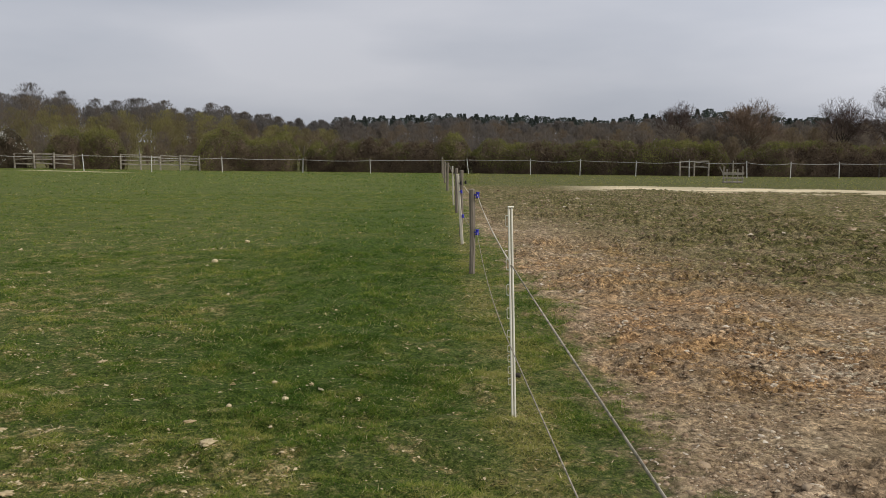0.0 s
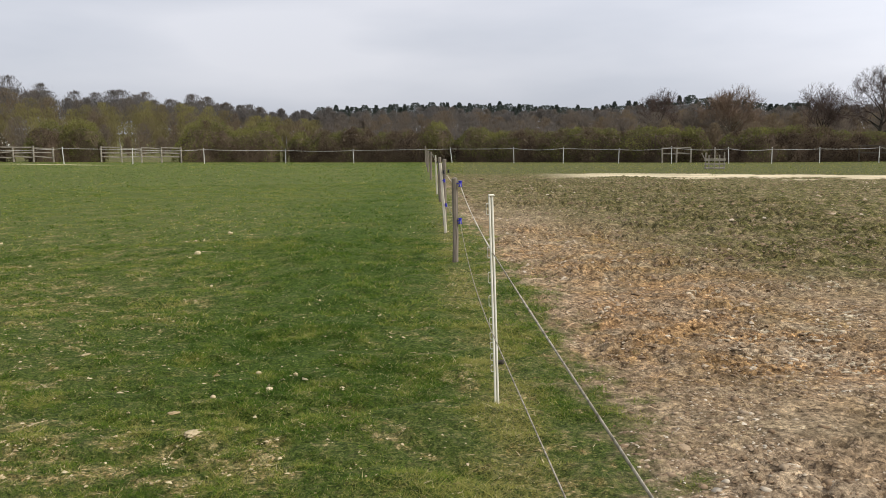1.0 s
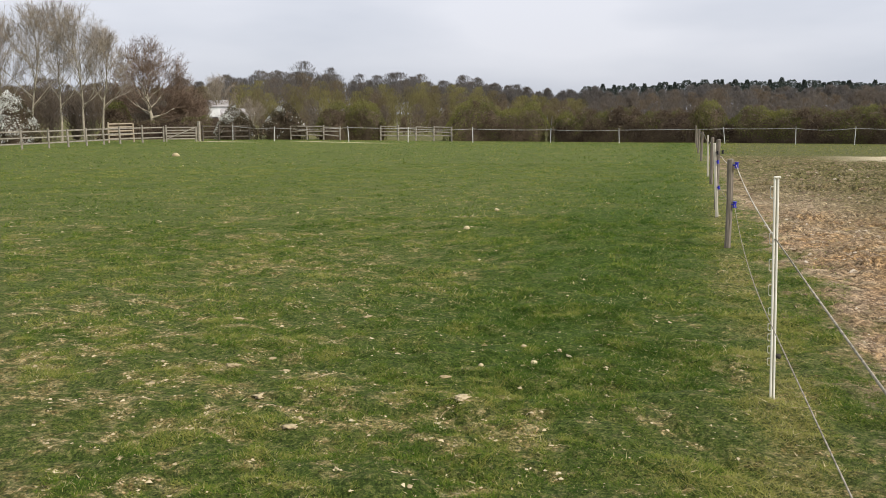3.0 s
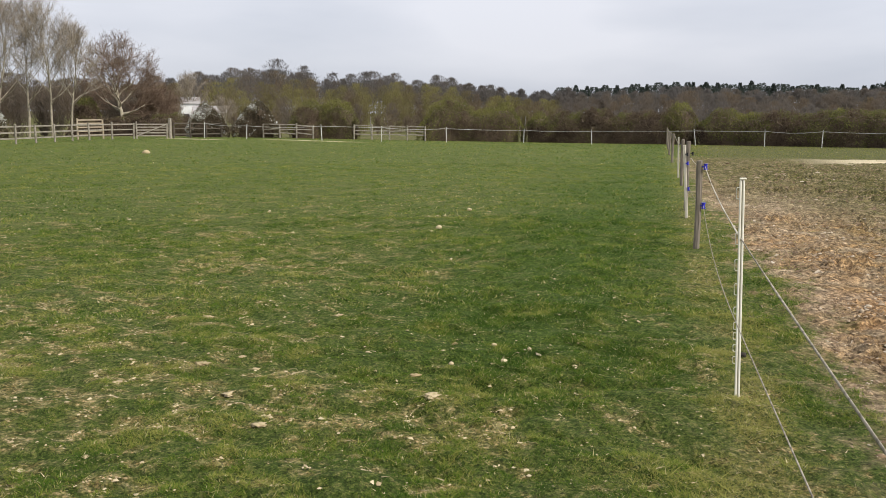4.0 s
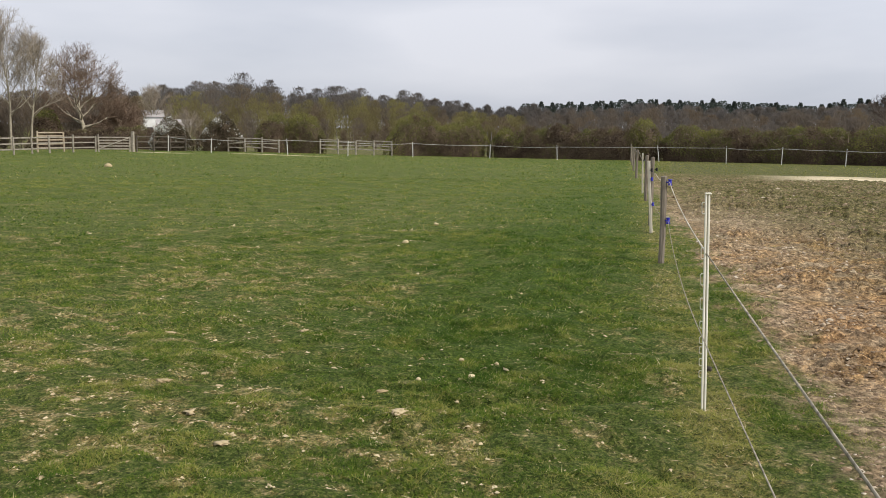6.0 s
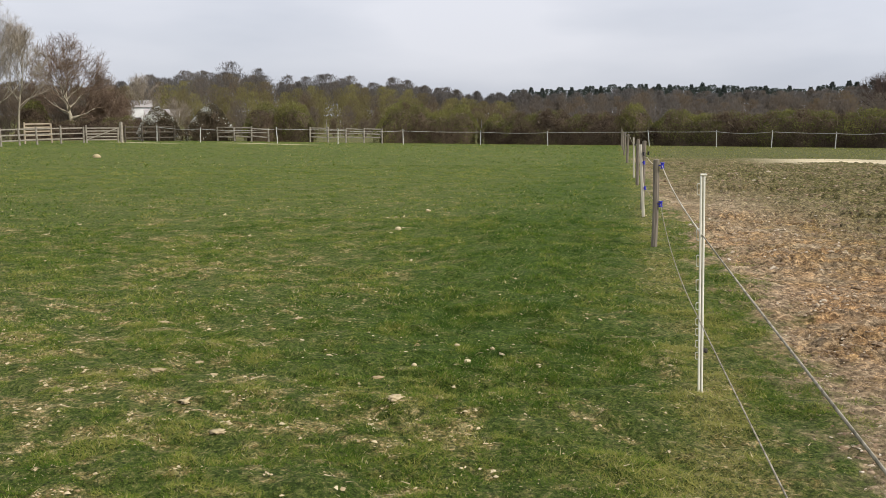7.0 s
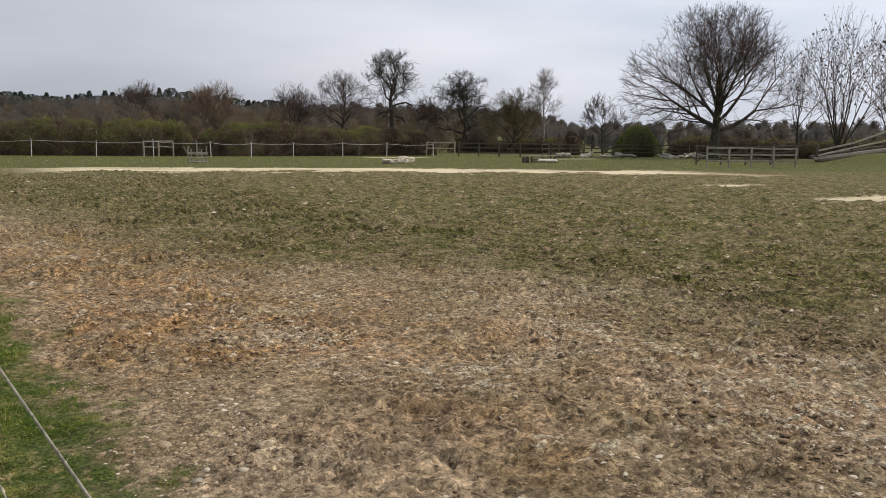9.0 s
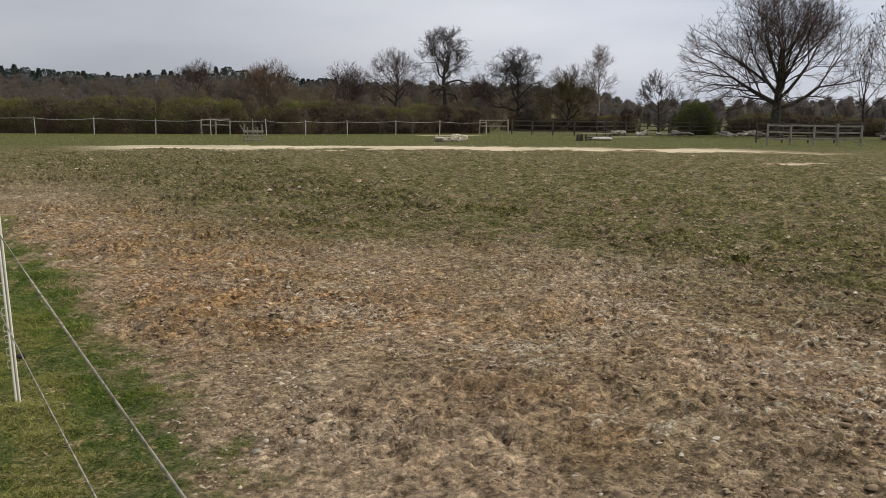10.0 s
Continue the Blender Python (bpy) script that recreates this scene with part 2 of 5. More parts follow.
def ground_material():
    n = Nodes("field_ground", 0.95)
    mud, sand, worn, lush, scrub, rust, lit_crust = (n.attr(a) for a in ("mud", "sand", "worn", "lush", "scrub", "rust", "lit_crust"))
    big, mid, fine = n.noise(0.22, 4), n.noise(1.6, 5), n.noise(17.0, 7, None, 0.78)
    grit = n.noise(55.0, 5, None, 0.7)
    grass = n.ramp(mid, (0.3, (0.062, 0.100, 0.018)), (0.52, (0.090, 0.125, 0.026)), (0.72, (0.125, 0.130, 0.040)))
    grass = n.mix(0.6, grass, n.ramp(fine, (0.36, (0.024, 0.042, 0.009)), (0.5, (0.085, 0.125, 0.026)), (0.62, (0.24, 0.235, 0.085))))
    grass = n.mix(n.ramp(big, (0.4, 0.0), (0.65, 0.35)), grass, (0.105, 0.130, 0.030))
    grass = n.mix(n.maths("MULTIPLY", lush, 0.6), grass, (0.050, 0.095, 0.012))
    grass = n.mix(n.maths("MULTIPLY", n.ramp(fine, (0.50, 0.0), (0.68, 0.8)), n.maths("SUBTRACT", 1.0, lush)), grass, (0.16, 0.155, 0.07))
    grass = n.mix(n.maths("MULTIPLY", scrub, 0.75), grass, n.ramp(fine, (0.35, (0.066, 0.067, 0.024)), (0.62, (0.140, 0.132, 0.054))))
    straw = n.ramp(fine, (0.34, (0.10, 0.080, 0.028)), (0.48, (0.235, 0.180, 0.076)), (0.61, (0.56, 0.455, 0.255)))
    grass = n.mix(n.maths("MULTIPLY", worn, n.ramp(n.noise(30.0, 4), (0.38, 0.35), (0.6, 1.0))), grass, straw)
    chip, flake, clod = n.flakes(46.0, 0.03), n.flakes(21.0, 0.06), n.flakes(8.0, 0.14)
    clump, broad = n.noise(7.0, 7, None, 0.72), n.noise(0.9, 5, None, 0.6)
    # pinkish brown earth, paler where it has dried
    earth = n.ramp(broad, (0.32, (0.275, 0.194, 0.118)), (0.52, (0.415, 0.310, 0.204)), (0.70, (0.52, 0.405, 0.28)))
    earth = n.mix(0.75, earth, n.ramp(clump, (0.34, (0.42, 0.40, 0.37)), (0.5, (1.0, 1.0, 1.0)), (0.66, (1.5, 1.5, 1.5))), "MULTIPLY")
    orange = n.ramp(n.maths("MULTIPLY", n.maths("ADD", grit, flake), 0.5), (0.25, (0.21, 0.105, 0.045)), (0.65, (0.54, 0.325, 0.15)))
    earth = n.mix(n.maths("MULTIPLY", rust, n.ramp(n.noise(1.9, 6, None, 0.65), (0.40, 0.0), (0.58, 0.85))), earth, orange)
    pale = n.ramp(grit, (0.34, (0.34, 0.28, 0.195)), (0.6, (0.72, 0.63, 0.47)))
    earth = n.mix(n.ramp(n.maths("ADD", lit_crust, n.maths("MULTIPLY", n.maths("SUBTRACT", fine, 0.5), 1.0)), (0.44, 0.0), (0.66, 0.88)), earth, pale)
    green = n.ramp(clump, (0.36, (0.036, 0.037, 0.008)), (0.48, (0.092, 0.090, 0.022)), (0.62, (0.205, 0.180, 0.068)))
    earth = n.mix(n.maths("MULTIPLY", scrub, n.ramp(n.noise(2.4, 6, None, 0.68), (0.40, 0.62), (0.55, 1.0))), earth, green)
    # multiplied contrast paints shadowed gaps and lit crumbs into the earth colour
    earth = n.mix(1.0, earth, n.ramp(fine, (0.38, (0.36, 0.34, 0.32)), (0.48, (0.98, 0.98, 0.98)), (0.60, (1.55, 1.54, 1.50))), "MULTIPLY")
    earth = n.mix(1.0, earth, n.ramp(chip, (0.0, (0.62, 0.61, 0.59)), (0.6, (0.92, 0.92, 0.91)), (1.0, (1.28, 1.28, 1.26))), "MULTIPLY")
    earth = n.mix(0.8, earth, n.ramp(flake, (0.0, (0.66, 0.65, 0.63)), (0.6, (0.94, 0.94, 0.93)), (1.0, (1.22, 1.22, 1.21))), "MULTIPLY")
    sandy = n.ramp(grit, (0.3, (0.60, 0.49, 0.31)), (0.7, (0.80, 0.69, 0.47)))
    # turf is a mat of flecks: fresh, olive, yellowed and dead leaves
    fleck, speck = n.flakes(70.0, 0.022), n.flakes(150.0, 0.010)
    grass = n.mix(1.0, grass, n.ramp(fleck, (0.0, (0.45, 0.48, 0.45)), (0.45, (0.83, 0.91, 0.77)), (0.75, (1.10, 1.06, 0.96)), (1.0, (1.6, 1.4, 1.5))), "MULTIPLY")
    grass = n.mix(1.0, grass, n.ramp(speck, (0.0, (0.55, 0.58, 0.55)), (0.5, (1.0, 1.02, 0.95)), (1.0, (1.6, 1.45, 1.5))), "MULTIPLY")
    c = n.mix(mud, grass, earth)
    c = n.mix(sand, c, sandy)
    n.bump(n.mix(0.35, n.mix(n.maths("MULTIPLY", mud, 0.3), fine, n.mix(0.5, flake, clump)), grit), 1.0, 0.068)
    return n.done(c)


GROUND = ground_material()

# ---------------------------------------------------------------- mesh tools


def mesh_of(name, verts, faces, material, attrs=None, smooth=False):
    """A mesh from arrays: verts (n, 3), faces a list of (m, k) index arrays."""
    verts = np.asarray(verts, dtype=np.float32).reshape(-1, 3)
    faces = [np.asarray(f, dtype=np.int32) for f in (faces if isinstance(faces, list) else [faces]) if len(f)]
    me = bpy.data.meshes.new(name)
    sizes = np.concatenate([np.full(len(f), f.shape[1], np.int32) for f in faces])
    loops = np.concatenate([f.ravel() for f in faces])
    me.vertices.add(len(verts))
    me.vertices.foreach_set("co", verts.ravel())
    me.loops.add(len(loops))
    me.loops.foreach_set("vertex_index", loops)
    me.polygons.add(len(sizes))
    me.polygons.foreach_set("loop_start", np.concatenate([[0], np.cumsum(sizes)[:-1]]).astype(np.int32))
    if smooth:
        me.polygons.foreach_set("use_smooth", np.ones(len(sizes), bool))
    me.update(calc_edges=True)
    me.validate()
    for key, values in (attrs or {}).items():
        a = me.attributes.new(key, "FLOAT", "POINT")
        a.data.foreach_set("value", np.asarray(values, dtype=np.float32))
    me.materials.append(material)
    return me


class Soup:
    """Gathers verts, quads and tris with a tone for each vertex."""

    def __init__(self):
        self.v, self.q, self.t, self.tone, self.n = [], [], [], [], 0

    def add(self, verts, quads=None, tris=None, tone=0.5):
        verts = np.asarray(verts, dtype=float).reshape(-1, 3)
        if quads is not None and len(quads):
            self.q.append(np.asarray(quads) + self.n)
        if tris is not None and len(tris):
            self.t.append(np.asarray(tris) + self.n)
        self.v.append(verts)
        self.tone.append(np.broadcast_to(np.asarray(tone, dtype=float), (len(verts),)))
        self.n += len(verts)

    def mesh(self, name, material, smooth=False):
        faces = [np.concatenate(x) for x in (self.q, self.t) if x]
        return mesh_of(name, np.concatenate(self.v), faces, material, {"tone": np.concatenate(self.tone)}, smooth)


def part(name, me, parent, label=""):
    ob = new(name, me)
    if parent:
        ob.parent = parent
    return tagged(ob, label) if label else ob


def thing(name, at, label, category, group="", kind="", rz=0.0, tilt=(0.0, 0.0)):
    ob = new(name)
    ob.empty_display_size = 0.2
    ob.matrix_basis = pose(*at, tilt[0], tilt[1], rz)
    return tagged(ob, label, category, group, kind)


def box_mesh(name, size, material, centre=(0, 0, 0), bevel=0.0, taper=1.0, jitter=0.0):
    bm = bmesh.new()
    bmesh.ops.create_cube(bm, size=1.0)
    for v in bm.verts:
        k = taper if v.co.z > 0 else 1.0
        v.co = Vector((v.co.x * size[0] * k, v.co.y * size[1] * k, v.co.z * size[2])) + Vector(centre)
    if bevel:
        bmesh.ops.bevel(bm, geom=bm.edges[:], offset=bevel, segments=1, affect="EDGES")
    if jitter:
        for v in bm.verts:
            v.co += Vector(noise.noise_vector(v.co * 3.1)) * jitter
    me = bpy.data.meshes.new(name)
    bm.to_mesh(me)
    bm.free()
    me.materials.append(material)
    return me


def tubes(p0, p1, r0, r1, sides):
    """Open tapered tubes, one for each segment."""
    p0, p1 = np.asarray(p0, float), np.asarray(p1, float)
    r0, r1 = np.asarray(r0, float), np.asarray(r1, float)
    d = p1 - p0
    d /= np.linalg.norm(d, axis=1, keepdims=True) + 1e-9
    ref = np.where(np.abs(d[:, 2:3]) > 0.9, np.array([[1.0, 0, 0]]), np.array([[0, 0, 1.0]]))
    u = np.cross(d, ref)
    u /= np.linalg.norm(u, axis=1, keepdims=True) + 1e-9
    w = np.cross(d, u)
    a = np.arange(sides) * 2 * np.pi / sides
    ring = u[:, None] * np.cos(a)[None, :, None] + w[:, None] * np.sin(a)[None, :, None]
    v = np.concatenate([p0[:, None] + ring * r0[:, None, None], p1[:, None] + ring * r1[:, None, None]], axis=1)
    base = np.arange(len(p0))[:, None] * (2 * sides)
    i = np.arange(sides)
    j = (i + 1) % sides
    f = np.stack([i, j, j + sides, i + sides], axis=1)
    return v.reshape(-1, 3), (base[:, None, :] + f[None]).reshape(-1, 4)


def rope_mesh(name, points, radius, material, sides=6):
    """One smooth line through the points, as a closed tube."""
    pts = np.asarray(points, float)
    rings, faces = [], []
    a = np.arange(sides) * 2 * np.pi / sides
    for i, p in enumerate(pts):
        d = pts[min(i + 1, len(pts) - 1)] - pts[max(i - 1, 0)]
        d /= np.linalg.norm(d) + 1e-9
        u = np.cross(d, (0, 0, 1.0))
        u /= np.linalg.norm(u) + 1e-9
        w = np.cross(d, u)
        r = radius if isinstance(radius, (int, float)) else radius[i]
        rr = r if isinstance(r, tuple) else (r, r)
        rings.append(p + np.outer(np.cos(a) * rr[0], u) + np.outer(np.sin(a) * rr[1], w))
    for i in range(len(pts) - 1):
        for k in range(sides):
            m = (k + 1) % sides
            faces.append((i * sides + k, i * sides + m, (i + 1) * sides + m, (i + 1) * sides + k))
    return mesh_of(name, np.concatenate(rings), [np.array(faces)], material, None, True)


def hash2(ix, iy, seed):
    h = (ix.astype(np.int64) * 374761393 + iy.astype(np.int64) * 668265263 + seed * 974634777) & 0x7FFFFFFF
    h = ((h ^ (h >> 13)) * 1274126177) & 0x7FFFFFFF
    return ((h ^ (h >> 16)) & 0xFFFF) / 65535.0


def vnoise(x, y, seed=0):
    ix, iy = np.floor(x), np.floor(y)
    fx, fy = x - ix, y - iy
    fx, fy = fx * fx * (3 - 2 * fx), fy * fy * (3 - 2 * fy)
    ix, iy = ix.astype(np.int64), iy.astype(np.int64)
    a, b = hash2(ix, iy, seed), hash2(ix + 1, iy, seed)
    c, d = hash2(ix, iy + 1, seed), hash2(ix + 1, iy + 1, seed)
    return (a * (1 - fx) + b * fx) * (1 - fy) + (c * (1 - fx) + d * fx) * fy


def fbm(x, y, seed=0, octaves=4):
    s, k, tot = 0.0, 1.0, 0.0
    for o in range(octaves):
        s = s + k * vnoise(x * 2 ** o + 17.3 * o, y * 2 ** o - 9.1 * o, seed + o)
        tot += k
        k *= 0.55
    return s / tot


def cells(x, y, seed):
    """Distance to the nearest and second nearest scattered point, and that point's own number."""
    ix, iy = np.floor(x).astype(np.int64), np.floor(y).astype(np.int64)
    d1, d2, own = np.full(x.shape, 9.0), np.full(x.shape, 9.0), np.zeros(x.shape)
    for i in (-1, 0, 1):
        for j in (-1, 0, 1):
            cx, cy = ix + i, iy + j
            d = np.hypot(cx + hash2(cx, cy, seed) - x, cy + hash2(cx, cy, seed + 1) - y)
            near = d < d1
            d2 = np.where(near, d1, np.minimum(d2, d))
            own = np.where(near, hash2(cx, cy, seed + 2), own)
            d1 = np.where(near, d, d1)
    return d1, d2, own


def sstep(a, b, x):
    t = np.clip((x - a) / (b - a), 0, 1)
    return t * t * (3 - 2 * t)


EYE_X, EYE_Y = 0.25, -0.05


def bear(degrees_left, dist):
    """A spot in the plan by its bearing (left of the plan's y axis) and distance from where the walker stands."""
    b = radians(degrees_left)
    return EYE_X - dist * math.sin(b), EYE_Y + dist * math.cos(b)


# ---------------------------------------------------------------- the field


def fence_off(x, y):
    """Metres to the right of the dividing fence."""
    return (x - 0.197) + 0.1056 * (y - 4.8)


def terrain(x, y):
    x, y = np.asarray(x, float), np.asarray(y, float)
    r = np.hypot(x, y)
    z = 0.5 * np.exp(-((x + 48) ** 2 + (y - 58) ** 2) / 512.0)
    z = z + 7.0 * sstep(180, 420, r)
    # the low bank at the right-hand corner
    z = z + 0.9 * np.exp(-(((x - 56) / 5.0) ** 2 + ((y - 35) / 4.0) ** 2))
    return z


def masks(x, y):
    off = fence_off(x, y)
    r = np.hypot(x, y)
    wob = (fbm(x * 0.9, y * 0.9, 3) - 0.5) * 0.7 + (fbm(x * 4, y * 4, 5) - 0.5) * 0.75 + (fbm(x * 14, y * 14, 6, 2) - 0.5) * 0.45
    edge = 0.62 - 0.20 * sstep(6, 20, y)
    mud = sstep(edge - 0.22, edge + 0.40, off + wob) * (1 - sstep(40, 45, np.hypot(x * 0.8, y) + 3.0 * (fbm(x * 0.3, y * 0.3, 7) - 0.5)))
    # grass comes through the poached ground farther out
    scrub = sstep(6, 14, r + 5.0 * (fbm(x * 0.35, y * 0.35, 11) - 0.5) + 0.48 * np.clip(off - 3, -3, 10))
    scrub = np.clip(scrub * 0.97 + 0.25 * sstep(0.45, 0.6, fbm(x * 1.1, y * 1.1, 21)), 0, 1)
    scrub = scrub * (1 - 0.75 * np.exp(-((off - 1.2) / 2.0) ** 2 - ((y - 14) / 7.0) ** 2))
    scrub = np.maximum(np.maximum(scrub, sstep(42, 46, r)) * sstep(0.2, 1.2, off), 1.2 * sstep(70, 78, r))
    lush = np.exp(-((off + 1.6) / 1.6) ** 2) * sstep(3.5, 5.5, y) * (1 - 0.5 * sstep(14, 28, y)) * sstep(0.30, 0.5, fbm(x * 0.7, y * 0.7, 31) + 0.1)
    lush = np.clip(lush, 0, 1) * (off < 0.1)
    left = sstep(0.8, 3.5, -off)
    p = fbm(x * 7.5, y * 11.0, 41, 4) + 0.06 * left - 0.05 * sstep(7, 14, r) + 0.20 * (fbm(x * 0.8, y * 0.8, 43, 3) - 0.5)
    worn = sstep(0.60, 0.71, p) * (1 - 0.8 * lush) * 0.95
    worn = np.maximum(worn, 0.5 * np.exp(-((off - 0.02) / 0.2) ** 2) * sstep(0.3, 0.6, fbm(x * 2.7, y * 1.7, 51)))
    worn = worn * (off < 0.5) * (1 - 0.75 * sstep(13, 26, r))
    rust = np.exp(-((off - 2.2) / 1.9) ** 2) * sstep(4.0, 6.5, y) * (1 - sstep(11, 18, y)) + 0.2 * np.exp(-((x - 2.6) / 1.1) ** 2 - ((y - 3.6) / 1.0) ** 2) + 0.35 * sstep(0.5, 0.65, fbm(x * 0.6, y * 0.6, 57))
    sx = fbm(x * 0.5, y * 0.5, 61)
    n2 = (fbm(x * 0.35, y * 0.9, 71) - 0.5) * 2.0
    line = 40.6 - 0.13 * (x - 4) - 0.0100 * np.clip(x - 4, 0, 60) ** 2
    wide = 2.5 + 2.6 * n2 + 0.9 * (fbm(x * 1.6, y * 1.6, 73) - 0.5)
    strip = sstep(0.0, 0.5, wide - np.abs(y - line + n2 * 0.7)) * sstep(1.0, 6.0, x) * (1 - sstep(30, 34, x))
    blots = 0.0
    for bx, by, ax, ay in ((24.2, 20.3, 2.0, 0.7), (22.6, 13.9, 3.0, 0.9), (31, 60, 3.5, 0.8), (44, 54, 4, 0.8), (-40, 53, 3.5, 0.5), (-33, 57, 4.5, 0.4)):
        blots = np.maximum(blots, sstep(0.2, 0.6, 1.0 - ((x - bx) / ax) ** 2 - ((y - by) / ay) ** 2 + n2 * 0.8))
    sand = np.clip(np.maximum(strip, blots), 0, 1) * (0.7 + 0.3 * sstep(0.3, 0.6, sx))
    # pale dry crust on the relief's own lumps, painting lit tops and dark crevices
    wx, wy = x + 0.09 * fbm(x * 8, y * 8, 83, 2), y + 0.09 * fbm(x * 8 + 7, y * 8, 84, 2)
    d1, d2, own = cells(wx * 11.0, wy * 14.0, 95)
    own = own * sstep(0.02, 0.2, d2 - d1)
    area = sstep(0.42, 0.62, fbm(x * 1.3, y * 1.3, 321) + 0.008 * np.clip(off - 1.5, 0, 5))
    lit_crust = np.clip(own ** 1.3 * (0.46 + 0.52 * area) + 0.3 * (fbm(x * 13, y * 16, 323, 2) - 0.5), 0, 1) * (1 - 0.5 * scrub) * (1 - 0.6 * np.exp(-((off - 0.8) / 1.3) ** 2))
    bare = np.exp(-((y - line + 2.0) / 1.6) ** 2) * sstep(12, 18, x) * (1 - sstep(32, 36, x)) * sstep(0.35, 0.6, fbm(x * 0.8, y * 1.2, 331))
    rust, scrub = np.maximum(rust, bare), scrub * (1 - 0.85 * bare)
    return mud, sand, worn, lush, scrub, np.clip(rust, 0, 1), lit_crust


def broken(x, y, seed):
    """Rounded lumps of uneven height with gaps between."""
    d1, d2, own = cells(x, y, seed)
    return sstep(0.0, 0.26, d2 - d1) * (0.2 + 0.8 * own ** 1.5)


def prints(x, y, seed):
    """Hoof marks: a round hollow with a pushed-up rim, in about half of the spots."""
    d1, d2, own = cells(x, y, seed)
    size = 0.24 + 0.18 * own
    hollow = 1 - sstep(size * 0.55, size, d1)
    rim = np.exp(-((d1 - size * 1.25) / 0.13) ** 2)
    return np.where(own > 0.42, 0.6 * rim - 0.55 * hollow, 0.0)


def relief(x, y, mud, sand):
    r = np.hypot(x, y)
    off = fence_off(x, y)
    fade = 1 + 0.35 * sstep(7, 16, r) - 0.6 * sstep(24, 40, r)
    tread = 0.7 + 0.3 * sstep(6, 14, r)
    wx, wy = x + 0.09 * fbm(x * 8, y * 8, 83, 2), y + 0.09 * fbm(x * 8 + 7, y * 8, 84, 2)
    # poached ground is rough in patches, with trodden flat earth between
    churned = 0.45 + 0.65 * sstep(0.40, 0.60, fbm(x * 0.8, y * 0.8, 103, 3) + 0.018 * np.clip(off - 2, -1, 5))
    big = broken(wx * 4.2, wy * 5.6, 91) * sstep(0.42, 0.62, fbm(x * 1.7, y * 1.7, 105, 2))
    small = broken(wx * 11.0, wy * 14.0, 95)
    ridged = 1 - np.abs(2 * fbm(wx * 5.0, wy * 7.5, 107, 4) - 1)
    rough = (fbm(x * 2.2, y * 2.2, 81, 3) - 0.5) * 0.06 + churned * (big * 0.055 + small * 0.034 + prints(wx * 4.6, wy * 5.4, 109) * 0.034 + (ridged - 0.7) * 0.05 + (fbm(x * 16, y * 21, 108, 2) - 0.5) * 0.03)
    lush_side = np.exp(-((off + 1.6) / 1.8) ** 2)
    soft = (fbm(x * 1.3, y * 1.3, 111, 4) - 0.5) * 0.06 + (fbm(x * 4.5, y * 5.0, 113, 3) - 0.5) * 0.085 * (1 - 0.85 * sstep(9, 22, r)) + 0.05 * lush_side * broken(wx * 2.6, wy * 3.4, 117) * (1 - sstep(14, 26, r))
    return (mud * (1 - sand) * rough * tread + (1 - mud) * soft * (1 - 0.85 * sstep(16, 34, r))) * fade


def grown(start, stop, step, growth):
    out, v, s = [], start, step
    while v < stop:
        out.append(v)
        s *= growth
        v += s
    return out + [stop]


def paced(start, stop, share):
    """Steps that widen with the distance."""
    out = [start]
    while out[-1] < stop:
        out.append(out[-1] * (1 + share))
    return out[:-1]


gx = np.concatenate([[-v for v in reversed(grown(6.5, 4200, 0.08, 1.07))], np.arange(-6.44, -0.5, 0.08), np.arange(-0.5, 7.48, 0.026), paced(7.5, 40, 0.012), grown(40.2, 4200, 0.25, 1.09)])
gy = np.concatenate([[-v for v in reversed(grown(5.0, 4200, 0.1, 1.12))], np.arange(-4.92, 1.97, 0.08), np.arange(2.0, 3.0, 0.05), np.arange(3.0, 7.98, 0.026), paced(8.0, 46, 0.011), grown(46.3, 4200, 0.3, 1.06)])
X, Y = np.meshgrid(gx, gy)
M = masks(X, Y)
Z = terrain(X, Y) + relief(X, Y, M[0], M[1])
nx, ny = len(gx), len(gy)
# the broken mud: every lump edge is knocked a little out of line
step_x, step_y = np.gradient(gx)[None, :], np.gradient(gy)[:, None]
broke = M[0] * (1 - 0.85 * M[1]) * (np.hypot(X, Y) < 48)
chance_a, chance_b, chance_c = np.random.default_rng(4).random((3, ny, nx))
X = X + (chance_a - 0.5) * 0.7 * np.minimum(step_x, 0.06) * broke
Y = Y + (chance_b - 0.5) * 0.7 * np.minimum(step_y, 0.06) * broke
Z = Z + (chance_c ** 2 - 0.33) * np.minimum(0.010, 0.004 + 0.04 * (step_y - 0.026)) * broke
idx = np.arange(nx * ny).reshape(ny, nx)
quads = np.stack([idx[:-1, :-1], idx[:-1, 1:], idx[1:, 1:], idx[1:, :-1]], axis=-1).reshape(-1, 4)
ground = new("ground", mesh_of("ground", np.stack([X, Y, Z], -1).reshape(-1, 3), [quads], GROUND,
                               dict(zip(("mud", "sand", "worn", "lush", "scrub", "rust", "lit_crust"), (m.ravel() for m in M))), True))
tagged(ground, "paddock of short green grass beside trampled dry mud", "ground", kind="structure")


def surface(x, y):
    m = masks(np.asarray(x, float), np.asarray(y, float))
    return terrain(x, y) + relief(np.asarray(x, float), np.asarray(y, float), m[0], m[1])


def floor_z(x, y):
    return float(terrain(x, y))


# ---------------------------------------------------------------- dividing electric fence


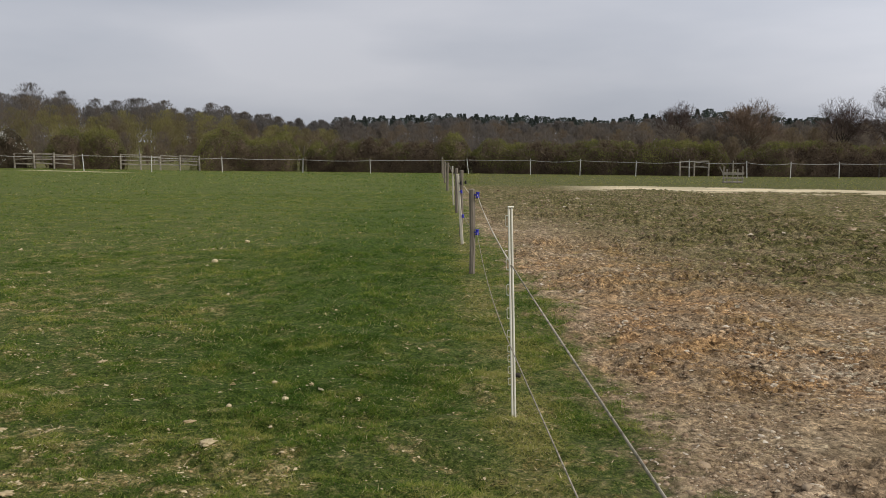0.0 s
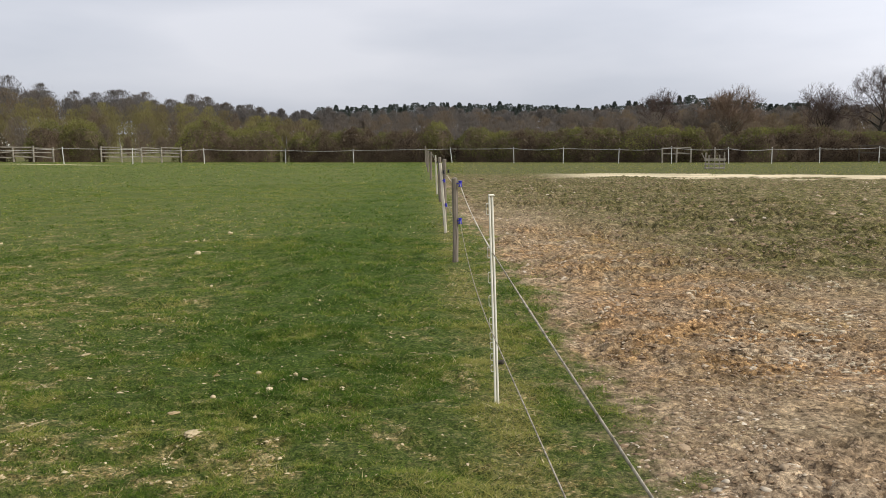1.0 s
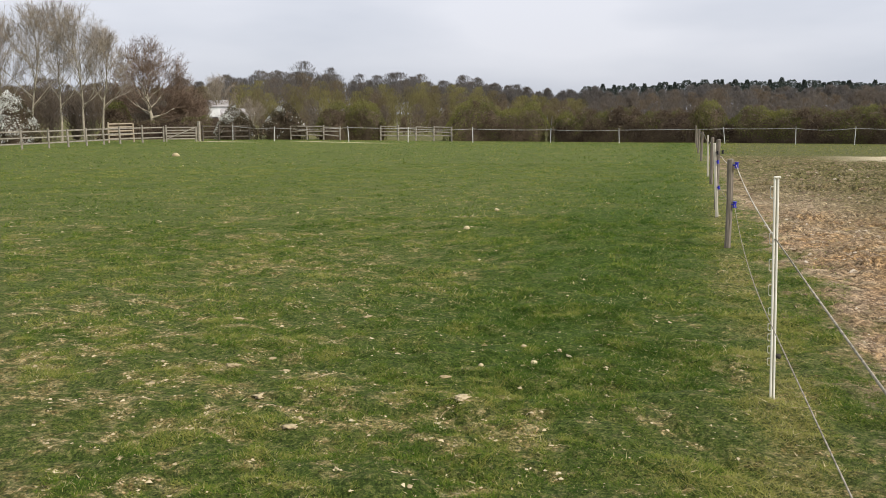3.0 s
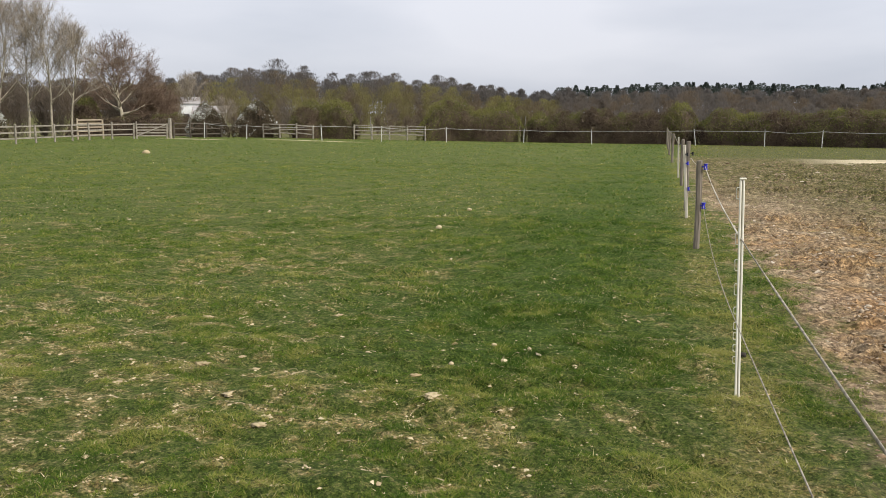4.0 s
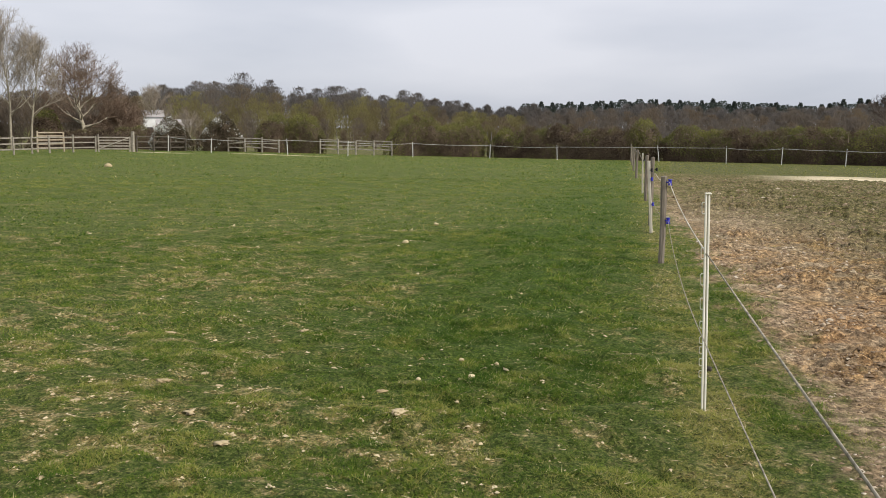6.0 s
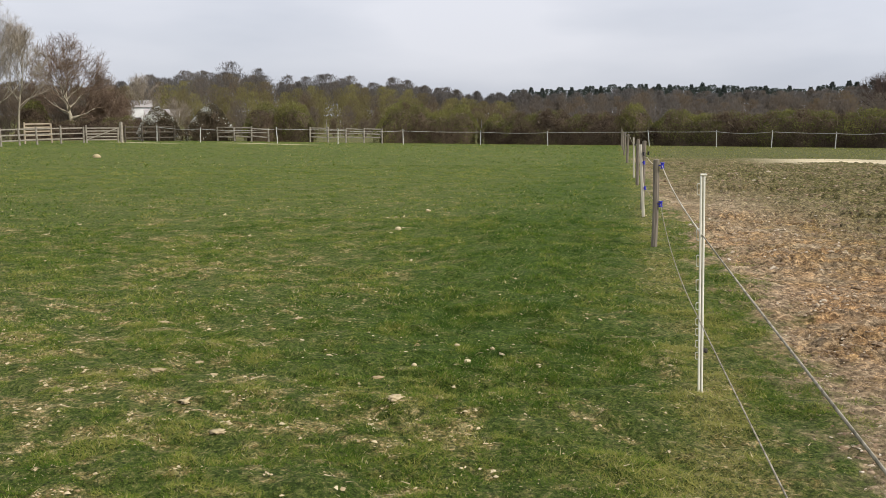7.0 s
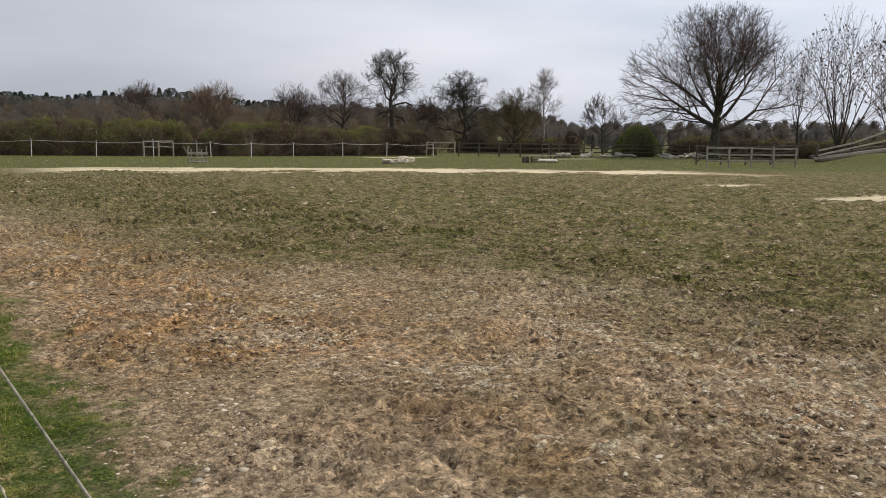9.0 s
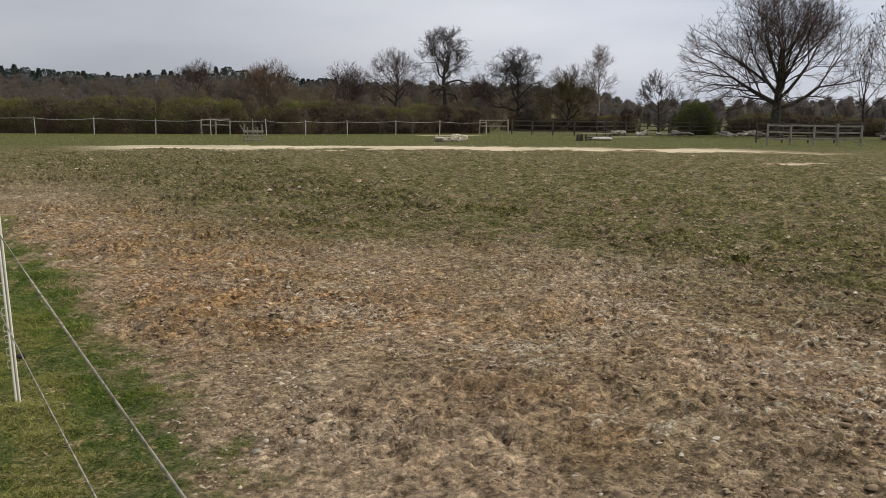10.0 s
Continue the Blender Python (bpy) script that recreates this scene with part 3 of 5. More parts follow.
def plastic_post(at, height, label, lean=(0.0, 0.0), rz=0.0, cap=True, hooks=9):
    """A white plastic stake: two ribs with a groove between, hooks down one edge."""
    p = thing("fence_post", at, label, "fence post", "posts of the dividing fence", rz=rz, tilt=lean)
    w = 0.015
    part("rib", box_mesh("rib", (0.0105, 0.016, height + 0.1), PLASTIC_WHITE, (-w / 2 - 0.001, 0, height / 2 - 0.05), 0.003), p)
    part("rib", box_mesh("rib", (0.0105, 0.016, height + 0.1), PLASTIC_WHITE, (w / 2 + 0.001, 0, height / 2 - 0.05), 0.003), p)
    # the web is darker than the ribs
    part("web", box_mesh("web", (0.007, 0.008, height + 0.1), PLASTIC_SLOT, (0, 0, height / 2 - 0.052)), p, "grooved darker web")
    if cap:
        part("cap", box_mesh("cap", (0.036, 0.024, 0.01), PLASTIC_WHITE, (0.004, 0, height + 0.006), 0.003), p)
    zs = [height - 0.075, height - 0.33, height - 0.48, height - 0.62, 0.52, 0.43, 0.37, 0.30, 0.23, 0.16, 0.10]
    for z in zs[:hooks]:
        tall = 0.032 if z > 0.55 else 0.02
        pts = [(-0.011, 0, z + tall), (-0.025, 0, z + tall), (-0.029, 0, z + tall - 0.007), (-0.029, 0, z - tall + 0.007), (-0.025, 0, z - tall), (-0.011, 0, z - tall)]
        part("hook", rope_mesh("hook", pts, 0.0026, PLASTIC_WHITE, 5), p)
    return p


def insulator_mesh(material):
    s = Soup()
    for z0, z1, r in ((-0.03, 0.03, 0.022), (-0.042, -0.03, 0.03), (0.03, 0.042, 0.03)):
        v, q = tubes([(0, 0, z0)], [(0, 0, z1)], [r], [r], 10)
        s.add(v, q)
        s.add([(0.0, 0.0, z1)] + [tuple(v[10 + i]) for i in range(10)], None, [(0, 1 + i, 1 + (i + 1) % 10) for i in range(10)])
        s.add([(0.0, 0.0, z0)] + [tuple(v[i]) for i in range(10)], None, [(0, 1 + (i + 1) % 10, 1 + i) for i in range(10)])
    v, q = tubes([(-0.05, 0, 0)], [(0, 0, 0)], [0.009], [0.012], 8)
    s.add(v, q)
    return s.mesh("insulator", material)


BLUE_INSULATOR, BLACK_INSULATOR = insulator_mesh(PLASTIC_BLUE), insulator_mesh(PLASTIC_BLACK)


def timber_post_mesh(height, width, seed):
    """A square sawn stake with worn arrises, a weathered top and a slight twist."""
    bm = bmesh.new()
    rings = []
    levels = 9
    for i in range(levels):
        z = -0.15 + (height + 0.15) * i / (levels - 1)
        ring = []
        for k in range(8):
            a = math.pi / 4 * k + math.pi / 8
            rr = width * 0.56
            v = Vector((max(-width / 2, min(width / 2, rr * math.cos(a))), max(-width / 2, min(width / 2, rr * math.sin(a))), z))
            v += Vector(noise.noise_vector(Vector((v.x * 9 + seed, v.y * 9, z * 3)))) * 0.006
            v.x += 0.012 * math.sin(z * 2.2 + seed)
            ring.append(bm.verts.new(v))
        rings.append(ring)
    for a, b in zip(rings, rings[1:]):
        for k in range(8):
            bm.faces.new((a[k], a[(k + 1) % 8], b[(k + 1) % 8], b[k]))
    top = bm.verts.new((0.005, 0, height + 0.012))
    for k in range(8):
        bm.faces.new((rings[-1][k], rings[-1][(k + 1) % 8], top))
    me = bpy.data.meshes.new("stake")
    bm.to_mesh(me)
    bm.free()
    me.materials.append(WOOD_GREY)
    return me


def timber_post(at, height, width, label, seed, fittings=(), lean=(0.0, 0.0)):
    p = thing("fence_post", at, label, "fence post", "posts of the dividing fence", tilt=lean)
    part("stake", timber_post_mesh(height, width, seed), p)
    for z, me, name in fittings:
        ob = part("insulator", me, p, name)
        ob.location = (width / 2 + 0.035, -0.02, z)
        ob.scale = (0.75,) * 3 if me is BLACK_INSULATOR else (0.9,) * 3
    return p


BLUE, BLACK = "blue plastic insulator", "black plastic insulator"
plastic_post((0.197, 4.80, 0), 1.262, "white plastic electric fence stake with rope hooks", (0.0, -1.75), 8.0)
timber_post((-0.435, 10.83, 0), 1.12, 0.075, "weathered grey wooden post with two blue insulators", 1.0,
            ((1.05, BLUE_INSULATOR, BLUE), (0.56, BLUE_INSULATOR, BLUE)), (0.4, 0.4))


def white_stake(at, height, lean, fittings):
    p = thing("fence_post", at, "white wooden stake with dark insulators in the grass", "fence post", "posts of the dividing fence", tilt=lean)
    part("stake", box_mesh("stake", (0.05, 0.05, height + 0.1), STAKE_WHITE, (0, 0, height / 2 - 0.05), 0.006, 0.9, 0.006), p)
    for z, me, name in fittings:
        ob = part("insulator", me, p, name)
        ob.location = (0.05, -0.02, z)
        ob.scale = (0.7,) * 3
    return p


white_stake((-0.82, 14.46, 0), 1.24, (0, -4.2), ((1.08, BLACK_INSULATOR, BLACK), (0.93, BLUE_INSULATOR, BLUE), (0.50, BLUE_INSULATOR, BLUE)))
timber_post((-0.955, 15.9, 0), 1.27, 0.075, "weathered grey wooden post behind a white stake", 2.0, ((1.05, BLACK_INSULATOR, BLACK),), (0, 1.0))
timber_post((-1.56, 22.5, 0), 1.20, 0.085, "weathered grey wooden post in the fence row", 3.0, ((1.0, BLACK_INSULATOR, BLACK), (0.55, BLACK_INSULATOR, BLACK)))
white_stake((-1.94, 26.0, 0), 1.22, (0, -2.0), ((1.0, BLACK_INSULATOR, BLACK),))
for k, (x, y, h) in enumerate(((-3.08, 36.5, 1.22), (-4.1, 46.0, 1.2), (-5.2, 56.5, 1.22), (-6.35, 67.4, 1.4))):
    timber_post((x, y, 0), h, 0.10, "weathered grey wooden post far along the fence row", 4.0 + k, ((h - 0.1, BLACK_INSULATOR, BLACK),))
timber_post((1.31, -5.1, 0), 1.12, 0.085, "weathered grey wooden post holding the rope ends", 15.0, ((0.95, BLUE_INSULATOR, BLUE), (0.5, BLUE_INSULATOR, BLUE)))


def span(a, b, sag, n=14):
    a, b = np.array(a, float), np.array(b, float)
    t = np.linspace(0, 1, n)
    p = a + (b - a) * t[:, None]
    p[:, 2] -= 4 * sag * t * (1 - t)
    return [tuple(q) for q in p]


def rope(name, stops, sags, radius, material, label, wander=0.0):
    pts = []
    for a, b, s in zip(stops, stops[1:], sags):
        pts += span(a, b, s)[:-1]
    pts.append(stops[-1])
    rad = []
    for i, p in enumerate(pts):
        if wander:
            k = 0.5 + 0.5 * math.sin(i * 1.9)
            rad.append((radius * (0.45 + 0.55 * k), radius * (1.0 - 0.5 * k)))
        else:
            rad.append(radius)
    ob = new(name, rope_mesh(name, pts, rad, material, 6))
    return tagged(ob, label, "fence rope", "ropes of the dividing fence")


TOP = [(1.24, -5.1, 0.95), (0.172, 4.778, 0.930), (-0.36, 10.8, 1.05), (-0.785, 14.45, 1.02), (-1.49, 22.5, 1.0), (-1.9, 26.0, 1.0), (-3.0, 36.5, 1.12), (-4.02, 46, 1.1), (-5.12, 56.5, 1.12), (-6.28, 67.4, 1.3)]
LOW = [(1.36, -5.1, 0.5), (0.160, 4.785, 0.47), (-0.36, 10.8, 0.56), (-0.785, 14.45, 0.5), (-1.49, 22.5, 0.55), (-1.9, 26.0, 0.5)]
rope("upper_fence_rope", TOP[:2], (0.045,), 0.0054, TAPE_GREY, "soiled grey-brown twisted electric fence tape", 1.0)
rope("upper_fence_tape", TOP[1:], (0.05, 0.05, 0.09, 0.05) + (0.1,) * 4, 0.0068, TAPE_CREAM, "cream twisted electric fence tape between posts", 1.0)
rope("lower_fence_rope", LOW, (0.035, 0.12, 0.05, 0.09, 0.05), 0.0034, TAPE_GREY, "thin soiled electric fence cord")

# ---------------------------------------------------------------- far boundary tape fence


def far_stake(x, y, height, lean, seed):
    p = thing("fence_stake", (x, y, floor_z(x, y)), "slim white stake carrying boundary tape", "fence post", "posts of the boundary tape", tilt=lean)
    me = box_mesh("stake", (0.055, 0.055, height + 0.1), TAPE_WHITE, (0, 0, height / 2 - 0.05), 0.008, 0.85)
    part("stake", me, p)
    part("tape_clip", box_mesh("tape_clip", (0.03, 0.05, 0.07), PLASTIC_BLACK, (0, -0.05, height - 0.1), 0.006), p, "small black tape clip")


FAR = ((43.6, 72.0), (36.6, 70.5), (33.9, 68.0), (28.9, 67.0), (24.85, 67.0), (20.4, 68.6), (15.1, 70.5), (10.5, 69.3), (5.7, 68.0), (3.75, 68.6), (-0.5, 67.0), (-3.85, 65.8), (-7.55, 64.8),
       (-11.0, 64.4), (-14.6, 64.2), (-17.2, 64.6), (-20.0, 66.2), (-23.3, 68.5), (-26.3, 71.0), (-29.5, 73.5))
rnd = random.Random(5)
tape_pts = []
for k, (b, d) in enumerate(FAR):
    x, y = bear(b, d)
    h = 1.22 + rnd.uniform(-0.06, 0.08)
    lean = (rnd.uniform(-2, 2), rnd.uniform(-3.5, 3.5))
    if k > 0 and b != 5.7:
        far_stake(x, y, h, (lean[0], -7.0 if b == 3.75 else lean[1]), k)
    tape_pts.append((x, y - 0.07, floor_z(x, y) + h - 0.13))
pts, widths = [], []
for a, b in zip(tape_pts[1:], tape_pts[2:]):
    pts += span(a, b, rnd.uniform(0.0, 0.13), 8)[:-1]
pts.append(tape_pts[-1])
tagged(new("boundary_tape", rope_mesh("boundary_tape", pts, [(0.008, 0.013)] * len(pts), TAPE_WHITE, 6)),
       "white electric tape sagging between boundary stakes", "fence tape")


# ---------------------------------------------------------------- timber rails


def beam(name, a, b, size, material, parent, jitter=0.0):
    a, b = Vector(a), Vector(b)
    me = box_mesh(name, (size[0], (b - a).length, size[1]), material, (0, 0, 0), min(size) * 0.16, 1.0, jitter)
    ob = part(name, me, parent)
    ob.matrix_basis = Matrix.Translation((a + b) / 2) @ (b - a).to_track_quat("Y", "Z").to_matrix().to_4x4()
    return ob


def rail_fence(name, label, stops, rails, height, material, group="", spacing=1.75, droop=0.0, seed=0, brace=False):
    """Posts with nailed rails along a line of stops (x, y)."""
    r = random.Random(seed)
    x0, y0 = stops[0]
    p = thing(name, (x0, y0, floor_z(x0, y0)), label, "rail fence", group)
    z0 = floor_z(x0, y0)
    spots = []
    for (ax, ay), (bx, by) in zip(stops, stops[1:]):
        n = max(1, round(math.hypot(bx - ax, by - ay) / spacing))
        spots += [(ax + (bx - ax) * i / n, ay + (by - ay) * i / n) for i in range(n)]
    spots.append(stops[-1])
    for x, y in spots:
        h = height * r.uniform(0.95, 1.08)
        z = floor_z(x, y) - z0
        ob = beam("post", (x - x0, y - y0, z - 0.15), (x - x0 + r.uniform(-0.03, 0.03), y - y0 + r.uniform(-0.03, 0.03), z + h), (0.11, 0.11), material, p, 0.01)
    for (ax, ay), (bx, by) in zip(spots, spots[1:]):
        for k, f in enumerate(rails):
            za, zb = floor_z(ax, ay) - z0 + height * f + r.uniform(-droop, droop), floor_z(bx, by) - z0 + height * f + r.uniform(-droop, droop)
            side = Vector((by - ay, ax - bx, 0)).normalized() * -0.075
            beam("rail", Vector((ax - x0, ay - y0, za)) + side, Vector((bx - x0, by - y0, zb)) + side, (0.045, 0.095), material, p, 0.012)
        if brace:
            beam("brace", (ax - x0, ay - y0, floor_z(ax, ay) - z0 + 0.2), (bx - x0, by - y0, floor_z(bx, by) - z0 + height * 0.9), (0.04, 0.08), material, p, 0.01)
    return p


rail_fence("post_and_rail_fence", "silvered wooden post and rail fence along the grass", [(-45.5, 27.0), (-43.9, 40.0), (-44.6, 47.0), (-44.1, 51.0)], (0.28, 0.58, 0.9), 1.22, WOOD_RAIL, seed=1)
rail_fence("field_gate", "closed silvered wooden field gate with a brace", [(-44.0, 51.2), (-42.55, 52.9)], (0.18, 0.36, 0.54, 0.72, 0.9), 1.2, WOOD_RAIL, spacing=3.0, seed=2, brace=True)
corner_post = thing("gate_post", (-42.4, 53.1, floor_z(-42.4, 53.1)), "stout silvered wooden corner gate post", "gate post")
part("post", box_mesh("post", (0.2, 0.2, 1.65), WOOD_RAIL, (0, 0, 0.72), 0.02), corner_post)
rail_fence("post_and_rail_fence", "dark wooden rail fence turning the field corner", [(-42.3, 53.4), (-41.6, 58.6)], (0.25, 0.6, 0.92), 1.25, WOOD_DARK, seed=3)
rail_fence("rail_hurdle", "low silvered rail hurdle behind the boundary tape", [(-39.2, 61.2), (-35.0, 62.3)], (0.35, 0.62, 0.92), 1.2, WOOD_RAIL, "rail hurdles by the hedge", 1.5, 0.08, 4)
rail_fence("rail_hurdle", "long silvered rail hurdle sagging before the hedge", [(-32.4, 64.8), (-26.4, 66.4)], (0.38, 0.64, 0.94), 1.25, WOOD_RAIL, "rail hurdles by the hedge", 1.6, 0.06, 5)
rail_fence("rail_gate", "pale new wooden rail panel beyond the fence", [bear(44.3, 67), bear(42.8, 68.5)], (0.2, 0.4, 0.6, 0.8, 0.97), 1.45, WOOD_PALE, spacing=4.4, seed=6)
hx, hy = bear(-10.4, 66.5)
rail_fence("rail_hurdle", "small broken rail hurdle before the hedge", [(hx, hy), (hx + 2.1, hy - 0.25)], (0.62, 0.98), 1.18, WOOD_RAIL, "rail hurdles by the hedge", 0.9, 0.05, 7)
rail_fence("rail_hurdle", "pale rail hurdle at the hedge's end", [(37.0, 66.2), (39.4, 65.2)], (0.55, 0.95), 1.25, WOOD_PALE, "rail hurdles by the hedge", 2.4, 0.0, 8)
rail_fence("rail_hurdle", "low rail hurdle behind the boundary tape", [bear(-22.2, 70.5), bear(-24.4, 70.5)], (0.55, 0.97), 1.25, WOOD_DARK, "rail hurdles by the hedge", 2.6, 0.0, 9)
rail_fence("post_and_rail_fence", "dark weathered rail fence behind the mud paddock", [(39.6, 64.8), (43.2, 57.0), (46.4, 58.8)], (0.3, 0.62, 0.94), 1.25, WOOD_DARK, spacing=2.3, seed=10)
rail_fence("post_and_rail_fence", "dark weathered rail fence below the oak", [(46.8, 60.8), (56.0, 59.8), (63.5, 56.2)], (0.35, 0.65, 0.94), 1.2, WOOD_DARK, spacing=2.4, seed=11)
rail_fence("corral_fence", "silvered rail corral fence on the mud", [(39.85, 35.86), (44.25, 32.9)], (0.3, 0.62, 0.93), 1.25, WOOD_RAIL, "corral fences", 1.35, 0.02, 12)
rail_fence("corral_fence", "darker rail corral fence behind the first", [(43.6, 40.2), (48.9, 36.4)], (0.3, 0.62, 0.93), 1.3, WOOD_DARK, "corral fences", 1.6, 0.03, 13, True)


# ---------------------------------------------------------------- jumps, logs and ramp


def jump_stand(at):
    p = thing("jump_stand", (*at, floor_z(*at)), "small weathered wooden jump stand on the grass", "jump stand", rz=-8)
    for x, y, h in ((-0.52, -0.2, 0.95), (0.52, -0.2, 0.98), (-0.3, 0.25, 0.8), (0.3, 0.25, 0.8), (0.0, 0.0, 1.3)):
        beam("post", (x, y, -0.05), (x, y, h), (0.07, 0.07), WOOD_RAIL, p, 0.006)
    for z in (0.3, 0.52, 0.58):
        beam("rail", (-0.6, -0.25, z), (0.6, -0.25, z), (0.04, 0.08), WOOD_RAIL, p, 0.006)
    beam("foot", (-0.55, -0.4, 0.05), (0.55, -0.4, 0.05), (0.08, 0.09), WOOD_RAIL, p)
    beam("foot", (-0.55, 0.35, 0.05), (0.55, 0.35, 0.05), (0.08, 0.09), WOOD_RAIL, p)
    beam("brace", (-0.75, -0.1, 0.95), (-0.5, -0.1, 0.45), (0.04, 0.06), WOOD_RAIL, p)


def log_mesh(name, length, radius, seed, material, sides=10):
    rings, faces = [], []
    n = 9
    for i in range(n):
        y = length * (i / (n - 1) - 0.5)
        for k in range(sides):
            a = 2 * math.pi * k / sides
            r = radius * (1 + 0.42 * noise.noise(Vector((math.cos(a) * 1.5, math.sin(a) * 1.5 + seed, y * 2))))
            rings.append((r * math.cos(a), y, r * math.sin(a) + 0.05 * math.sin(y * 1.7 + seed)))
    for i in range(n - 1):
        faces += [(i * sides + k, i * sides + (k + 1) % sides, (i + 1) * sides + (k + 1) % sides, (i + 1) * sides + k) for k in range(sides)]
    ends = [[i for i in reversed(range(sides))], [(n - 1) * sides + i for i in range(sides)]]
    return mesh_of(name, rings, [np.array(faces), np.array(ends)], material, None, True)


def fallen_log(name, at, length, radius, rz, label, material, category="log", z=0.0, tilt=0.0, group=""):
    ob = new(name, log_mesh(name, length, radius, at[0], material))
    ob.matrix_basis = pose(at[0], at[1], floor_z(*at) + radius * 0.85 + z, tilt, 0, rz)
    return tagged(ob, label, category, group)


jump_stand((12.4, 49.7))
fallen_log("log", (23.5, 45.9), 1.5, 0.17, 75, "pale barkless log lying on the grass", WOOD_WHITE, group="pale logs in the paddock")
fallen_log("log", (24.5, 46.25), 1.1, 0.24, 105, "thick pale barkless log beside another", WOOD_WHITE, group="pale logs in the paddock")
fallen_log("log", (22.95, 45.8), 0.5, 0.14, 20, "short dark log stump on the grass", WOOD_GREY, group="pale logs in the paddock")


def pallet_bench(at, rz):
    p = thing("low_bench", (*at, floor_z(*at)), "low wooden bench with a pale sheet over it", "bench", rz=rz)
    for x in (-0.95, 0.95):
        for y in (-0.25, 0.25):
            beam("leg", (x, y, -0.03), (x, y, 0.42), (0.09, 0.09), WOOD_DARK, p)
    for y in (-0.24, 0.0, 0.24):
        beam("plank", (-1.2, y, 0.46), (1.2, y, 0.46), (0.2, 0.045), WOOD_RAIL, p)
    beam("rail", (-1.1, -0.3, 0.2), (1.1, -0.3, 0.2), (0.04, 0.09), WOOD_DARK, p)
    part("sheet", box_mesh("sheet", (1.7, 0.7, 0.2), SHEET_PALE, (0.25, -0.1, 0.16), 0.05, 0.85, 0.05), p, "pale folded plastic sheet")
    for x in (-1.5, -1.22):
        part("block", box_mesh("block", (0.19, 0.22, 0.42), WOOD_DARK, (x, -0.1, 0.2), 0.03, 0.85, 0.03), p, "dark upright timber block")


pallet_bench((34.8, 45.9), -3)
rnd = random.Random(9)
for k, (x, y, n) in enumerate(((51.5, 56.6, 5), (56.5, 54.8, 7), (59.5, 53.0, 4), (47.5, 58.6, 4))):
    for i in range(n):
        fallen_log("timber", (x + rnd.uniform(-1.6, 1.6), y + rnd.uniform(-0.6, 0.6)), rnd.uniform(0.7, 1.8), rnd.uniform(0.09, 0.2), rnd.uniform(20, 160),
                   "pale weathered timber in a scattered heap", WOOD_WHITE if i % 2 else WOOD_RAIL, "timber", rnd.uniform(0.0, 0.12), rnd.uniform(-14, 14), "heaped timbers by the rails")
ramp = thing("timber_ramp", (50.4, 35.6, floor_z(50.4, 35.6)), "weathered timber jump ramp climbing a grassy bank", "jump ramp")
for k, dy in enumerate((0.0, 0.35, 0.7)):
    beam("beam", (-0.2, dy, 0.12 + 0.1 * k), (6.6, dy - 0.9, 0.75 + 0.16 * k), (0.2, 0.2), WOOD_DARK if k != 1 else WOOD_RAIL, ramp, 0.03)
for x, z in ((0.0, 1.2), (3.2, 1.5), (6.4, 2.3)):
    beam("post", (x, 0.3 - x * 0.13, -0.2), (x, 0.3 - x * 0.13, z), (0.14, 0.14), WOOD_DARK, ramp)
beam("rail", (0.0, 0.2, 0.75), (3.2, -0.2, 1.3), (0.06, 0.12), WOOD_RAIL, ramp, 0.01)
beam("rail", (3.2, -0.2, 1.3), (6.4, -0.6, 2.15), (0.06, 0.12), WOOD_RAIL, ramp, 0.01)
beam("rail", (0.0, 0.2, 0.45), (6.4, -0.6, 1.5), (0.06, 0.12), WOOD_RAIL, ramp, 0.01)


# ---------------------------------------------------------------- trees


def unit(v):
    return v / (np.linalg.norm(v) + 1e-9)


def grow(out, tips, rng, p, d, length, radius, level, last, env, wob, lift, split, ratio):
    steps = 3 if level < last else 2
    r = radius
    for i in range(steps):
        q = p + d * (length / steps)
        r2 = radius * (1 - 0.38 * (i + 1) / steps)
        out.append((*p, *q, r, r2, level))
        p, r = q, r2
        c, rx, rz = env
        if level >= 1 and ((p[0] - c[0]) / rx) ** 2 + ((p[1] - c[1]) / rx) ** 2 + ((p[2] - c[2]) / rz) ** 2 > 1.0:
            tips.append((*p, *d))
            return
        d = unit(d + rng.normal(0, wob, 3) + np.array([0, 0, lift]))
        if level >= last - 1:
            tips.append((*p, *d))
        if level < last and i < steps - 1 and rng.random() < 0.9:
            side = unit(rng.normal(0, 1, 3))
            grow(out, tips, rng, p, unit(d * math.cos(split * 1.25) + unit(np.cross(d, side)) * math.sin(split * 1.25)), length * ratio * rng.uniform(0.7, 1.0), r * 0.6, level + 1, last, env, wob, lift, split, ratio)
    if level < last:
        side = unit(np.cross(d, unit(rng.normal(0, 1, 3))))
        for sgn in (1, -1):
            a = split * rng.uniform(0.6, 1.15)
            grow(out, tips, rng, p, unit(d * math.cos(a) + side * (sgn * math.sin(a))), length * ratio * rng.uniform(0.85, 1.1), r * 0.78, level + 1, last, env, wob, lift, split, ratio)
    else:
        tips.append((*p, *d))


